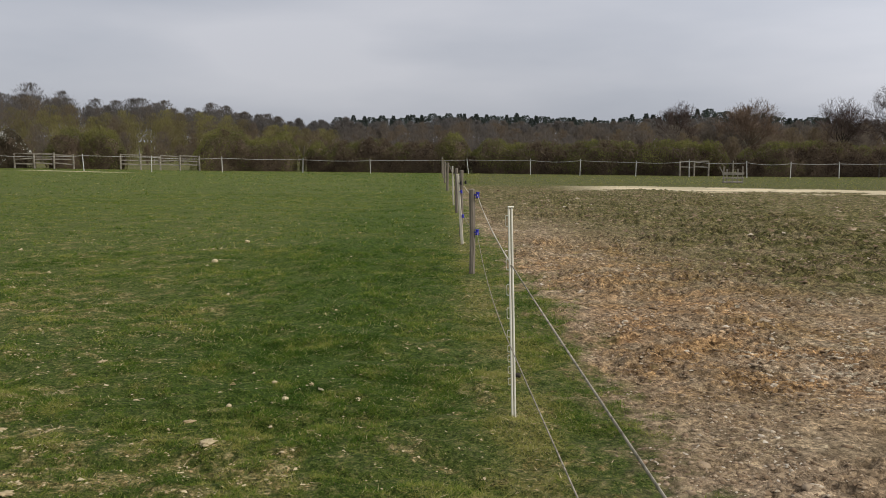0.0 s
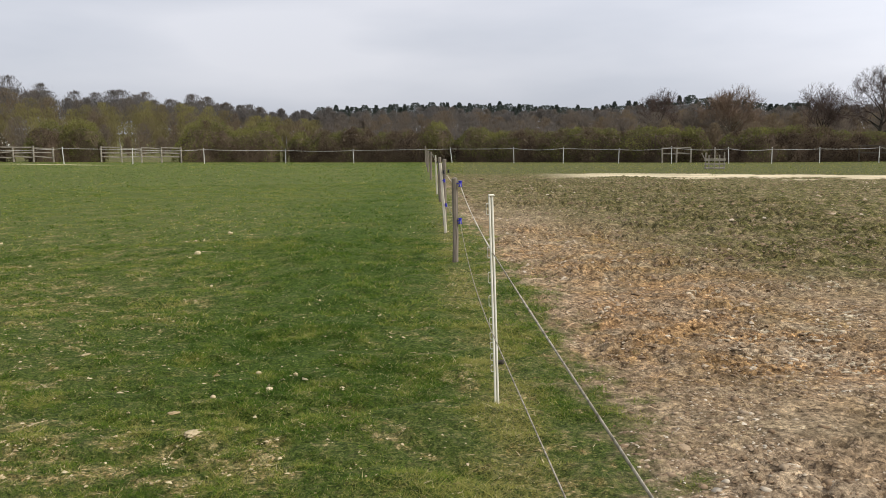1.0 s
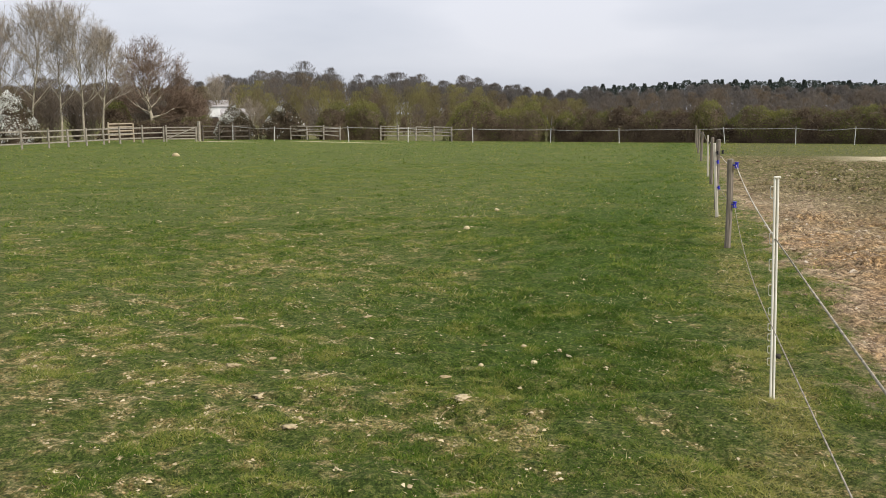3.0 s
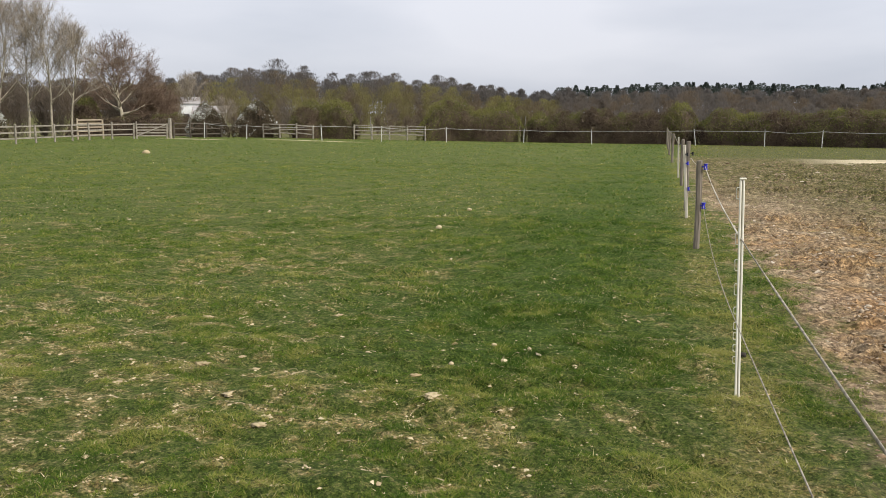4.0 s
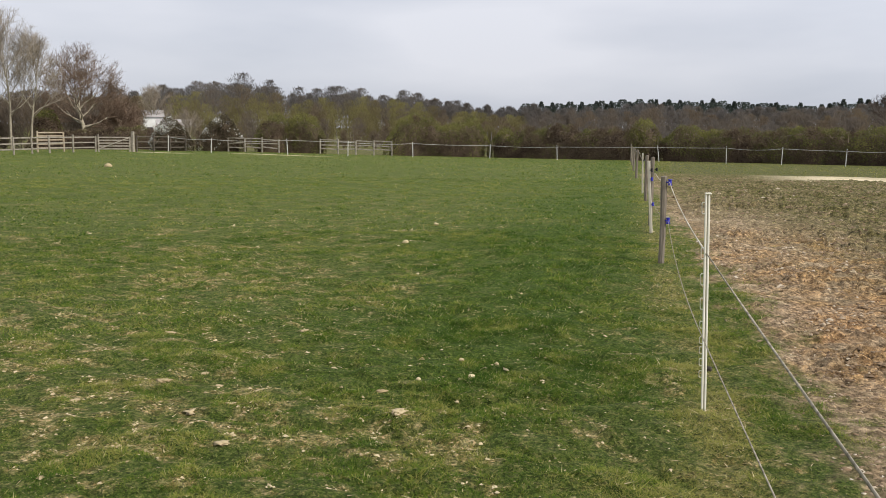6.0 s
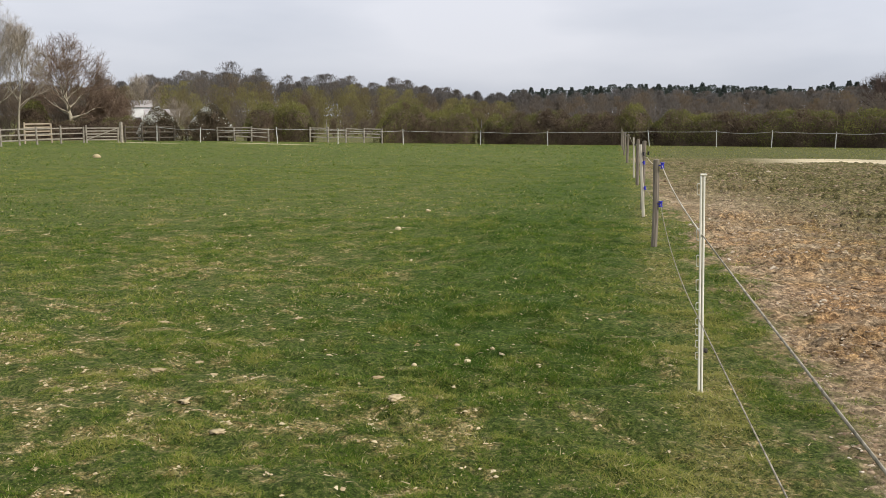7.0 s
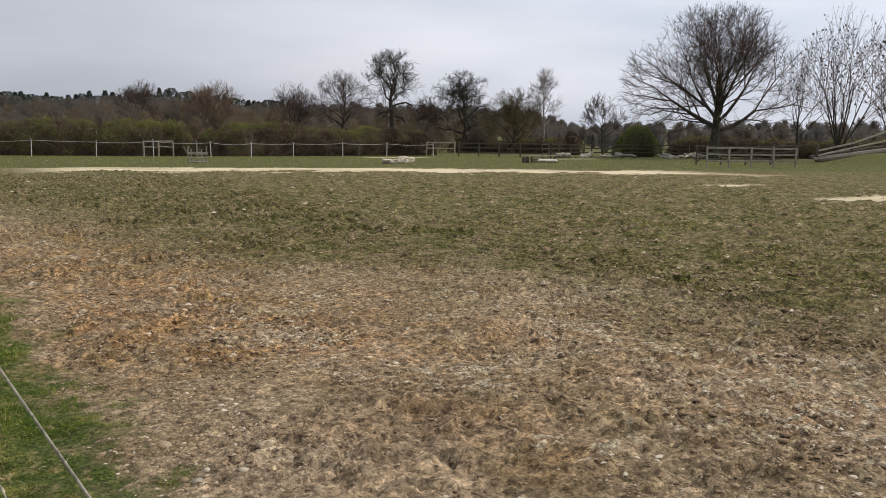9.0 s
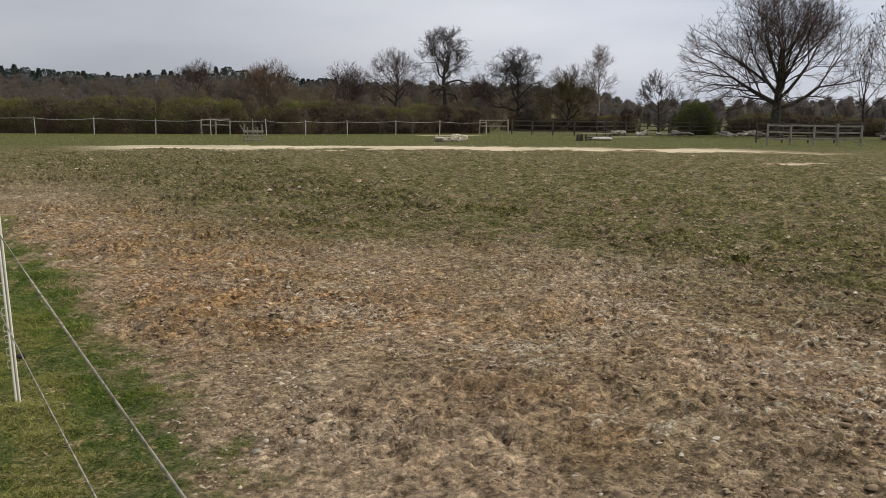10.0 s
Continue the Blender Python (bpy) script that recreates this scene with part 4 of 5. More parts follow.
def bare_tree(label, at, height, width, trunk, girth, limbs, last, bark, twigs, seed, splay=(20, 70), wob=0.16, lift=0.05, split=0.55, ratio=0.74, fine=0.011, buds=0, bud_mat=None, bud_size=0.12, name="tree", reach=0.36, low=0.0, leader=0.0, spray=5, twig=0.55, hair=0.03):
    """A leafless tree: trunk, an optional leader, limbs that fork to small branches, and a spray of twigs at each end."""
    rng = np.random.default_rng(seed)
    root = thing(name, (*at, floor_z(*at) - 0.05), label, "tree", kind="")
    mid = trunk + (height - trunk) * (0.42 - low)
    env = ((0.0, 0.0, mid), width / 2, height - mid)
    out, tips = [], []
    d = np.array([rng.normal(0, 0.04), rng.normal(0, 0.04), 1.0])
    out.append((0, 0, -0.3, 0, 0, 0.12, girth * 1.7, girth * 1.25, 0))
    p = np.array([0, 0, 0.12])
    for i in range(4):
        q = p + d * (trunk / 4)
        out.append((*p, *q, girth * (1.25 - 0.09 * i), girth * (1.25 - 0.09 * (i + 1)), 0))
        p = q
        d = unit(d + rng.normal(0, 0.05, 3) + np.array([0, 0, 0.1]))
    # the leader carries the limbs up into the crown
    line = [p]
    if leader:
        for i in range(6):
            q = p + d * (leader * (height - trunk) / 6)
            out.append((*p, *q, girth * (0.89 - 0.1 * i), girth * (0.89 - 0.1 * (i + 1)), 0))
            p = q
            line.append(p)
            d = unit(d + rng.normal(0, wob * 0.7, 3) + np.array([0, 0, 0.12]))
    line = np.array(line)
    for k in range(limbs):
        a = 2 * math.pi * (k + rng.uniform(-0.3, 0.3)) / limbs * 1.618 * 2
        f = (k + 0.5) / limbs
        if leader:
            s = radians(splay[1] + (splay[0] - splay[1]) * f + rng.uniform(-6, 6))
            u = f * (len(line) - 1)
            i = min(int(u), len(line) - 2)
            start = line[i] + (line[i + 1] - line[i]) * (u - i)
        else:
            s = radians(splay[0] + (splay[1] - splay[0]) * f)
            start = p - np.array([0, 0, trunk * 0.25 * rng.random()])
        dd = np.array([math.sin(s) * math.cos(a), math.sin(s) * math.sin(a), math.cos(s)])
        grow(out, tips, rng, start, dd, (height - trunk) * reach * rng.uniform(0.85, 1.1) * (1 - 0.3 * f * (leader > 0)), girth * (0.46 - 0.22 * f * (leader > 0)), 1, last, env, wob, lift, split, ratio)
    s = np.array(out)
    s[:, 6:8] = np.maximum(s[:, 6:8], fine)
    thick = s[:, 8] <= 1
    v, q = tubes(s[thick, 0:3], s[thick, 3:6], s[thick, 6], s[thick, 7], 7)
    part("trunk", mesh_of("trunk", v, [q], bark, None, True), root)
    v, q = tubes(s[~thick, 0:3], s[~thick, 3:6], s[~thick, 6], s[~thick, 7], 3)
    soup = Soup()
    soup.add(v, q)
    t = np.repeat(np.array(tips), spray, axis=0)
    n = len(t)
    dd = t[:, 3:6] + rng.normal(0, 0.55, (n, 3)) + np.array([0, 0, lift * 2])
    dd /= np.linalg.norm(dd, axis=1, keepdims=True) + 1e-9
    slivers(t[:, :3] - t[:, 3:6] * (rng.random(n) * twig * 0.5)[:, None], dd, twig * rng.uniform(0.5, 1.2, n), np.full(n, hair), rng, np.full(n, 0.5), soup)
    crown = part("crown", soup.mesh("crown", twigs), root)
    if buds and tips:
        t = np.array(tips)[:, :3]
        pick = t[rng.integers(0, len(t), buds)] + rng.normal(0, 0.14, (buds, 3))
        tagged(part("dry_foliage", cards(pick, bud_size, rng, rng.random(buds)).mesh("dry_foliage", bud_mat), crown, "small dry leaf and bud clusters"), kind="stuff")
    return root


def cards(points, size, rng, tones, soup=None):
    """Small four-cornered leaves, turned at random."""
    n = len(points)
    a, b = rng.normal(0, 1, (n, 3)), rng.normal(0, 1, (n, 3))
    a /= np.linalg.norm(a, axis=1, keepdims=True)
    b = np.cross(a, b)
    b /= np.linalg.norm(b, axis=1, keepdims=True) + 1e-9
    sz = (np.broadcast_to(size, (n,)) * rng.uniform(0.6, 1.3, n))[:, None]
    v = np.stack([points - a * sz * 0.6, points - b * sz * 0.32, points + a * sz * 0.6, points + b * sz * 0.36], axis=1)
    s = soup or Soup()
    s.add(v.reshape(-1, 3), np.arange(n * 4).reshape(n, 4), None, np.repeat(tones, 4))
    return s


def slivers(points, dirs, lengths, widths, rng, tones, soup):
    n = len(points)
    side = np.cross(dirs, rng.normal(0, 1, (n, 3)))
    side /= np.linalg.norm(side, axis=1, keepdims=True) + 1e-9
    w = widths[:, None] * side * 0.5
    v = np.stack([points - w, points + w, points + dirs * lengths[:, None]], axis=1)
    soup.add(v.reshape(-1, 3), None, np.arange(n * 3).reshape(n, 3), np.repeat(tones, 3))


bare_tree("large spreading bare oak with a domed crown", bear(-48.2, 79), 13.4, 16.8, 2.3, 0.42, 16, 5, BARK_OAK, TWIG_OAK, 11, (4, 72), 0.15, 0.035, 0.46, 0.76, 0.009, name="oak_tree", reach=0.42, low=0.14, leader=0.26, spray=3, twig=0.6, hair=0.016)
bare_tree("crooked bare oak rising behind the hedge", bear(-26.7, 105), 12.6, 9.2, 4.0, 0.36, 11, 5, BARK_OAK, BARK_OAK, 12, (10, 96), 0.30, 0.03, 0.6, 0.74, 0.014, name="oak_tree", low=-0.02, reach=0.36, leader=0.5, spray=2, twig=0.5, hair=0.017)
bare_tree("round-headed bare oak at the hedge's end", bear(-31.5, 97), 9.4, 8.6, 1.7, 0.30, 11, 5, BARK_OAK, BARK_OAK, 13, (10, 92), 0.30, 0.03, 0.6, 0.74, 0.013, name="oak_tree", reach=0.36, leader=0.4, spray=2, twig=0.5, hair=0.016)
OLIVE_TWIG = plain_material("olive_budding_twigs", (0.085, 0.068, 0.034), (0.145, 0.12, 0.058), 1.0, 0.95)
bare_tree("bushy bare tree with many upright stems", bear(-34.9, 92), 7.2, 7.0, 0.6, 0.2, 12, 5, BARK_OAK, OLIVE_TWIG, 14, (10, 80), 0.16, 0.06, 0.5, 0.74, 0.010, low=0.1, spray=2, twig=0.5, hair=0.017, leader=0.3)
bare_tree("slender pale silver birch leaning slightly", bear(-37.0, 105), 10.3, 4.4, 3.0, 0.12, 12, 4, BARK_BIRCH, TWIG_BIRCH, 15, (8, 55), 0.14, 0.02, 0.5, 0.7, 0.008, name="birch_tree", reach=0.26, leader=0.7, spray=2, twig=0.8, hair=0.012)
bare_tree("small upright bare tree beyond the rails", bear(-41.0, 86), 6.4, 4.4, 1.6, 0.1, 7, 4, BARK_OAK, TWIG_OAK, 16, (8, 60), 0.12, 0.06, 0.45, 0.75, 0.009, spray=2, twig=0.4, leader=0.3)
bare_tree("bare tree in the wood behind the hedge", bear(-23.2, 112), 10.4, 8.6, 2.4, 0.26, 12, 5, BARK_OAK, TWIG_OAK, 17, (10, 80), 0.18, 0.04, 0.5, 0.74, 0.009, leader=0.4, spray=1, hair=0.018)
bare_tree("bare tree in the wood behind the hedge", bear(-19.9, 116), 8.9, 8.6, 1.6, 0.24, 12, 5, BARK_OAK, TWIG_OAK, 18, (10, 80), 0.18, 0.04, 0.5, 0.74, 0.009, leader=0.3, spray=1, hair=0.020)
bare_tree("bare tree filling the wood between oaks", bear(-28.9, 112), 7.4, 9.0, 1.2, 0.2, 12, 5, BARK_OAK, TWIG_OAK, 24, (10, 80), 0.2, 0.04, 0.5, 0.74, 0.009, leader=0.3, spray=1, hair=0.020)
bare_tree("broad greyish bare tree above the scrub", bear(-14.6, 120), 9.4, 10.0, 1.8, 0.26, 14, 5, BARK_PALE, TWIG_WARM, 19, (8, 80), 0.14, 0.06, 0.45, 0.74, 0.009, leader=0.25, spray=2, hair=0.020)
bare_tree("flat-topped bare tree above the scrub", bear(-10.2, 122), 9.2, 7.4, 2.4, 0.24, 12, 5, BARK_OAK, TWIG_OAK, 20, (15, 85), 0.2, 0.02, 0.5, 0.74, 0.009, leader=0.4, spray=1, hair=0.020)
DRY = tone_material("dry_dark_leaf_clusters", ((0.0, (0.03, 0.022, 0.018)), (1.0, (0.10, 0.07, 0.05))))
bare_tree("tall many-stemmed tree with dark dry leaf clusters", bear(-55.6, 80), 12.6, 9.0, 0.9, 0.16, 9, 4, BARK_OAK, TWIG_OAK, 21, (3, 38), 0.07, 0.07, 0.36, 0.72, 0.009, 650, DRY, 0.2, reach=0.46, spray=2, hair=0.012)
bare_tree("slim bare tree beside the oak", bear(-53.2, 84), 10.0, 5.0, 1.6, 0.12, 7, 4, BARK_OAK, TWIG_OAK, 22, (6, 40), 0.09, 0.06, 0.4, 0.74, 0.008, 60, DRY, 0.16, spray=2, leader=0.4, hair=0.012)
bare_tree("slim bare tree with dark dry leaf clusters", bear(-58.5, 72), 11.0, 6.0, 1.2, 0.13, 7, 4, BARK_OAK, TWIG_OAK, 23, (5, 40), 0.09, 0.06, 0.4, 0.74, 0.008, 250, DRY, 0.18, spray=2, hair=0.012)
for k, (b, d, h, w) in enumerate(((44.6, 86, 10.6, 5.0), (45.7, 84, 12.0, 5.6), (47.0, 86, 12.8, 6.0), (48.6, 85, 12.2, 6.0), (50.2, 88, 11.4, 5.6), (52.0, 86, 11.2, 5.6))):
    bare_tree("tall pale bare tree with upright branches", bear(b, d), h, w * 1.15, 2.6, 0.10, 15, 4, BARK_PALE, TWIG_PALE, 30 + k, (6, 56), 0.12, 0.08, 0.42, 0.78, 0.008, reach=0.34, leader=0.6, spray=4, twig=0.7, hair=0.013)
bare_tree("round-headed bare tree with warm brown twigs", bear(41.5, 94), 10.8, 8.6, 2.0, 0.24, 14, 5, BARK_PALE, TWIG_WARM, 40, (6, 85), 0.15, 0.04, 0.45, 0.76, 0.009, leader=0.35, spray=2, twig=0.6, hair=0.016)
bare_tree("low spreading bare tree with reddish twigs", bear(39.4, 98), 5.6, 8.6, 0.9, 0.2, 13, 5, BARK_PALE, TWIG_WARM, 42, (15, 88), 0.16, 0.03, 0.45, 0.76, 0.009, leader=0.3, spray=2, twig=0.6, hair=0.020)
bare_tree("feathery pale bare tree by the white houses", bear(37.4, 150), 10.5, 6.0, 3.0, 0.2, 9, 4, BARK_PALE, TWIG_PALE, 41, (6, 40), 0.1, 0.06, 0.4, 0.75, 0.014, leader=0.5, spray=2, twig=0.9, hair=0.025)
bare_tree("feathery pale bare tree before the white houses", bear(35.2, 126), 5.6, 5.0, 1.0, 0.14, 9, 4, BARK_PALE, TWIG_PALE, 43, (10, 60), 0.12, 0.05, 0.4, 0.75, 0.012, leader=0.4, spray=2, twig=0.7, hair=0.020)


# ---------------------------------------------------------------- hedges and bushes


def hedge(label, spots, heights, depth, green, seed, per_metre=1500, leaf=0.09, name="hedge", material=None, tone_shift=0.0):
    """A clipped but uneven hedge along a line of spots: a twiggy core and a skin of small leaves."""
    rng = np.random.default_rng(seed)
    material = material or HEDGE_LEAF
    sp = np.array(spots, float)
    seg = np.hypot(*np.diff(sp, axis=0).T)
    run = np.concatenate([[0], np.cumsum(seg)])
    total = run[-1]
    x0, y0 = sp[0]
    z0 = floor_z(x0, y0)
    root = thing(name, (x0, y0, z0), label, "hedge")

    def spot(u):
        x, y = np.interp(u, run, sp[:, 0]), np.interp(u, run, sp[:, 1])
        i = np.clip(np.searchsorted(run, u, side="right") - 1, 0, len(seg) - 1)
        t = np.diff(sp, axis=0)[i] / seg[i][:, None]
        return x, y, np.stack([t[:, 1], -t[:, 0]], axis=1)

    def taper(u):
        return np.minimum(1, np.sqrt(np.clip(np.minimum(u + 0.12, total - u + 0.12) / min(1.7, total * 0.4), 0, 1)))

    def top(u):
        h = np.interp(u, run, heights)
        ends = taper(u)
        return h * (0.74 + 0.42 * fbm(u * 0.35, u * 0 + seed, seed, 3) + 0.26 * (fbm(u * 1.3, u * 0, seed + 3, 3) - 0.5)) * ends

    n = int(total * per_metre)
    u = rng.uniform(0, total, n)
    face = rng.random(n) < 0.62
    f = rng.uniform(0.0, 1.0, n) ** 0.9
    x, y, nrm = spot(u)
    h = top(u)
    bulge = 0.46 + 1.0 * fbm(u * 0.9, f * 2.2, seed + 7, 3)
    shell = rng.uniform(0.78, 1.06, n)
    across = np.where(face, depth / 2 * np.sqrt(np.clip(1 - f ** 3, 0, 1)), depth / 2 * rng.uniform(-0.7, 1.0, n)) * bulge * shell * taper(u)
    up = np.where(face, f * h, h * np.clip(1 - np.abs(across / depth * 2) ** 2.5, 0.1, 1) ** 0.4 * rng.uniform(0.86, 1.06, n))
    zz = terrain(x, y) - z0
    P = np.stack([x - x0 + nrm[:, 0] * across, y - y0 + nrm[:, 1] * across, zz + up], axis=1)
    patch = fbm(u * 0.28, u * 0 + 4.0, seed + 13, 3)
    # the clump noise paints shading of leaf masses; upper leaves are also greener
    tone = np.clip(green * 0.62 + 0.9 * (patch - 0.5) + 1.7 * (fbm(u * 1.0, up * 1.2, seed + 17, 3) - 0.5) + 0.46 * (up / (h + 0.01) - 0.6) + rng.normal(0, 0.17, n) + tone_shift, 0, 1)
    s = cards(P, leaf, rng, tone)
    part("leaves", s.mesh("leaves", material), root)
    # twigs standing out of the top and face
    m = int(total * 120)
    u = rng.uniform(0, total, m)
    x, y, nrm = spot(u)
    h = top(u)
    across = rng.uniform(-0.3, 0.5, m) * depth
    up = rng.uniform(0.35, 0.98, m) * h * np.sqrt(np.clip(1.05 - (across / depth * 1.7) ** 2, 0.1, 1))
    P = np.stack([x - x0 + nrm[:, 0] * across, y - y0 + nrm[:, 1] * across, terrain(x, y) - z0 + up], axis=1)
    D = np.stack([rng.normal(0, 0.45, m) + nrm[:, 0] * 0.3, rng.normal(0, 0.45, m) + nrm[:, 1] * 0.3, rng.uniform(0.3, 1.0, m)], axis=1)
    D /= np.linalg.norm(D, axis=1, keepdims=True)
    s = Soup()
    slivers(P, D, rng.uniform(0.25, 0.85, m), rng.uniform(0.02, 0.04, m), rng, rng.random(m), s)
    # the dense middle
    k = max(6, int(total / 0.35))
    uu = np.linspace(min(0.7, total * 0.2), total - min(0.7, total * 0.2), k)
    x, y, nrm = spot(uu)
    h = top(uu)
    ring = []
    for c, f in ((0.62, -0.05), (0.66, 0.30), (0.55, 0.60), (0.3, 0.80), (-0.2, 0.82), (-0.6, 0.5), (-0.6, -0.05)):
        jig = (0.75 + 0.35 * vnoise(uu * 1.3 + c * 9, uu * 0 + f * 7, seed + 21)) * taper(uu)
        ring.append(np.stack([x - x0 + nrm[:, 0] * c * depth / 2 * jig, y - y0 + nrm[:, 1] * c * depth / 2 * jig, terrain(x, y) - z0 + f * h * (0.85 + 0.15 * jig)], axis=1))
    g = np.stack(ring, axis=1)
    c = g.shape[1]
    ids = np.arange(k * c).reshape(k, c)
    q = np.stack([ids[:-1, :-1], ids[:-1, 1:], ids[1:, 1:], ids[1:, :-1]], axis=-1).reshape(-1, 4)
    s.add(g.reshape(-1, 3), q, None, 0.35 * rng.random(k * c))
    part("core", s.mesh("core", HEDGE_CORE), root, "dense brown inner twigs")
    return root


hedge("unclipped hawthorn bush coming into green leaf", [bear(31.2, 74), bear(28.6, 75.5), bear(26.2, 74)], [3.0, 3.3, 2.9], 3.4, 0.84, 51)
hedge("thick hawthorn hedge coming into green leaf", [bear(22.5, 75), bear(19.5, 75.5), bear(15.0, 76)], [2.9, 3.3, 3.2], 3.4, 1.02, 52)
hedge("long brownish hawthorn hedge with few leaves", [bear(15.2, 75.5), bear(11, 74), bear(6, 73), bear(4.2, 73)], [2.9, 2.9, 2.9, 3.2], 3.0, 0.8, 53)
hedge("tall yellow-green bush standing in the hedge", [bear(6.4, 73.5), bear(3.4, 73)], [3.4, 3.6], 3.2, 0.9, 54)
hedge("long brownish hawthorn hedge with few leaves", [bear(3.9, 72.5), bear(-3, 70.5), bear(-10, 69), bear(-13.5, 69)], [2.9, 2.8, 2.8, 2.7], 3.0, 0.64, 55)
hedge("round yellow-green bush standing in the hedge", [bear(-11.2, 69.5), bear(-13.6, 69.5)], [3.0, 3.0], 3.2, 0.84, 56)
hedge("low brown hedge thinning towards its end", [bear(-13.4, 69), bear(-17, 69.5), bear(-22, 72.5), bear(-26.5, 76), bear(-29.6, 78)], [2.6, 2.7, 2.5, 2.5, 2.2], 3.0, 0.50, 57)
hedge("dark bush flecked with white spring blossom", [bear(37.8, 73), bear(36.4, 73.3), bear(35.0, 73.5)], [2.3, 2.9, 2.2], 3.0, 0.44, 58, 1300, 0.11, "blossom_bush", BLOSSOM)
hedge("dark bush flecked with white spring blossom", [bear(34.9, 74), bear(33.4, 74.2), bear(31.6, 74)], [2.1, 2.8, 2.4], 3.0, 0.46, 63, 1300, 0.11, "blossom_bush", BLOSSOM)
hedge("white flowering cherry bush beside bare trees", [bear(50.8, 72), bear(48.3, 73)], [3.8, 4.0], 3.2, 0.95, 59, 1300, 0.13, "blossom_bush", BLOSSOM)
hedge("dense dark green evergreen bush", [bear(-41.7, 84), bear(-44.9, 84)], [2.6, 2.7], 3.2, 0.8, 60, 1300, 0.12, "evergreen_bush", EVERGREEN)
hedge("olive-green thicket below bare trees", [bear(44.6, 92), bear(42.9, 93)], [3.6, 4.0], 4.0, 0.86, 61, 1300, 0.14, "thicket")
hedge("low brown hedge behind the corner gate", [bear(45.0, 82), bear(41, 82), bear(36.8, 80)], [1.6, 1.8, 2.0], 2.6, 0.45, 62, 1000)
hedge("rough dark scrub along the far rails", [bear(-30.5, 96), bear(-35, 94), bear(-39.5, 92)], [1.7, 1.5, 1.9], 2.6, 0.30, 64, 700, 0.11)
hedge("round brown scrub bush beyond the rails", [bear(-38.2, 90), bear(-39.8, 90)], [2.7, 2.6], 2.6, 0.36, 65, 900, 0.11)
hedge("rough dark scrub below the oak", [bear(-45.2, 92), bear(-49, 90), bear(-54, 88), bear(-62, 86)], [1.9, 2.2, 1.8, 2.2], 2.6, 0.32, 66, 700, 0.11)

# ---------------------------------------------------------------- white houses


def house(at, size, wall_h, roof_h, rz, label):
    p = thing("house", (*at, floor_z(*at)), label, "house", "white houses beyond the field", rz=rz)
    w, d = size
    part("wall", box_mesh("wall", (w, d, wall_h), WALL_WHITE, (0, 0, wall_h / 2), 0.03), p)
    bm = bmesh.new()
    o = 0.3
    c = [bm.verts.new(v) for v in ((-w / 2 - o, -d / 2 - o, wall_h), (w / 2 + o, -d / 2 - o, wall_h), (w / 2 + o, d / 2 + o, wall_h), (-w / 2 - o, d / 2 + o, wall_h), (-w / 2 - o, 0, wall_h + roof_h), (w / 2 + o, 0, wall_h + roof_h))]
    for f in ((0, 1, 5, 4), (2, 3, 4, 5), (1, 2, 5), (3, 0, 4), (3, 2, 1, 0)):
        bm.faces.new([c[i] for i in f])
    me = bpy.data.meshes.new("roof")
    bm.to_mesh(me)
    bm.free()
    me.materials.append(ROOF_GREY)
    part("roof", me, p, "low grey tiled roof")
    for k in range(max(1, int(w / 2.6))):
        x = -w / 2 + 1.3 + k * 2.6
        win = part("window", box_mesh("window", (1.1, 0.1, 1.2), WALL_WHITE, (x, -d / 2 - 0.03, wall_h * 0.55), 0.01), p)
        part("pane", box_mesh("pane", (0.92, 0.03, 1.02), GLASS_DARK, (x, -d / 2 - 0.09, wall_h * 0.55)), win, "dark window glass")


house(bear(38.0, 152), (6.0, 6.0), 5.0, 1.2, 38, "white rendered house half hidden by trees")
house(bear(36.2, 146), (5.0, 5.0), 3.4, 1.2, 36, "low white rendered house beside a taller one")

# ---------------------------------------------------------------- woods beyond the hedge
SKY_B = (-64, -50, -44, -38, -35, -30, -25, -21, -17, -14, -10, -6, 0, 5, 10, 16, 20, 24, 28, 32, 36, 39, 44, 56)
SKY_E = (50, 48, 42, 42, 66, 66, 70, 66, 66, 78, 75, 67, 71, 75, 68, 68, 86, 95, 92, 116, 98, 84, 88, 84)


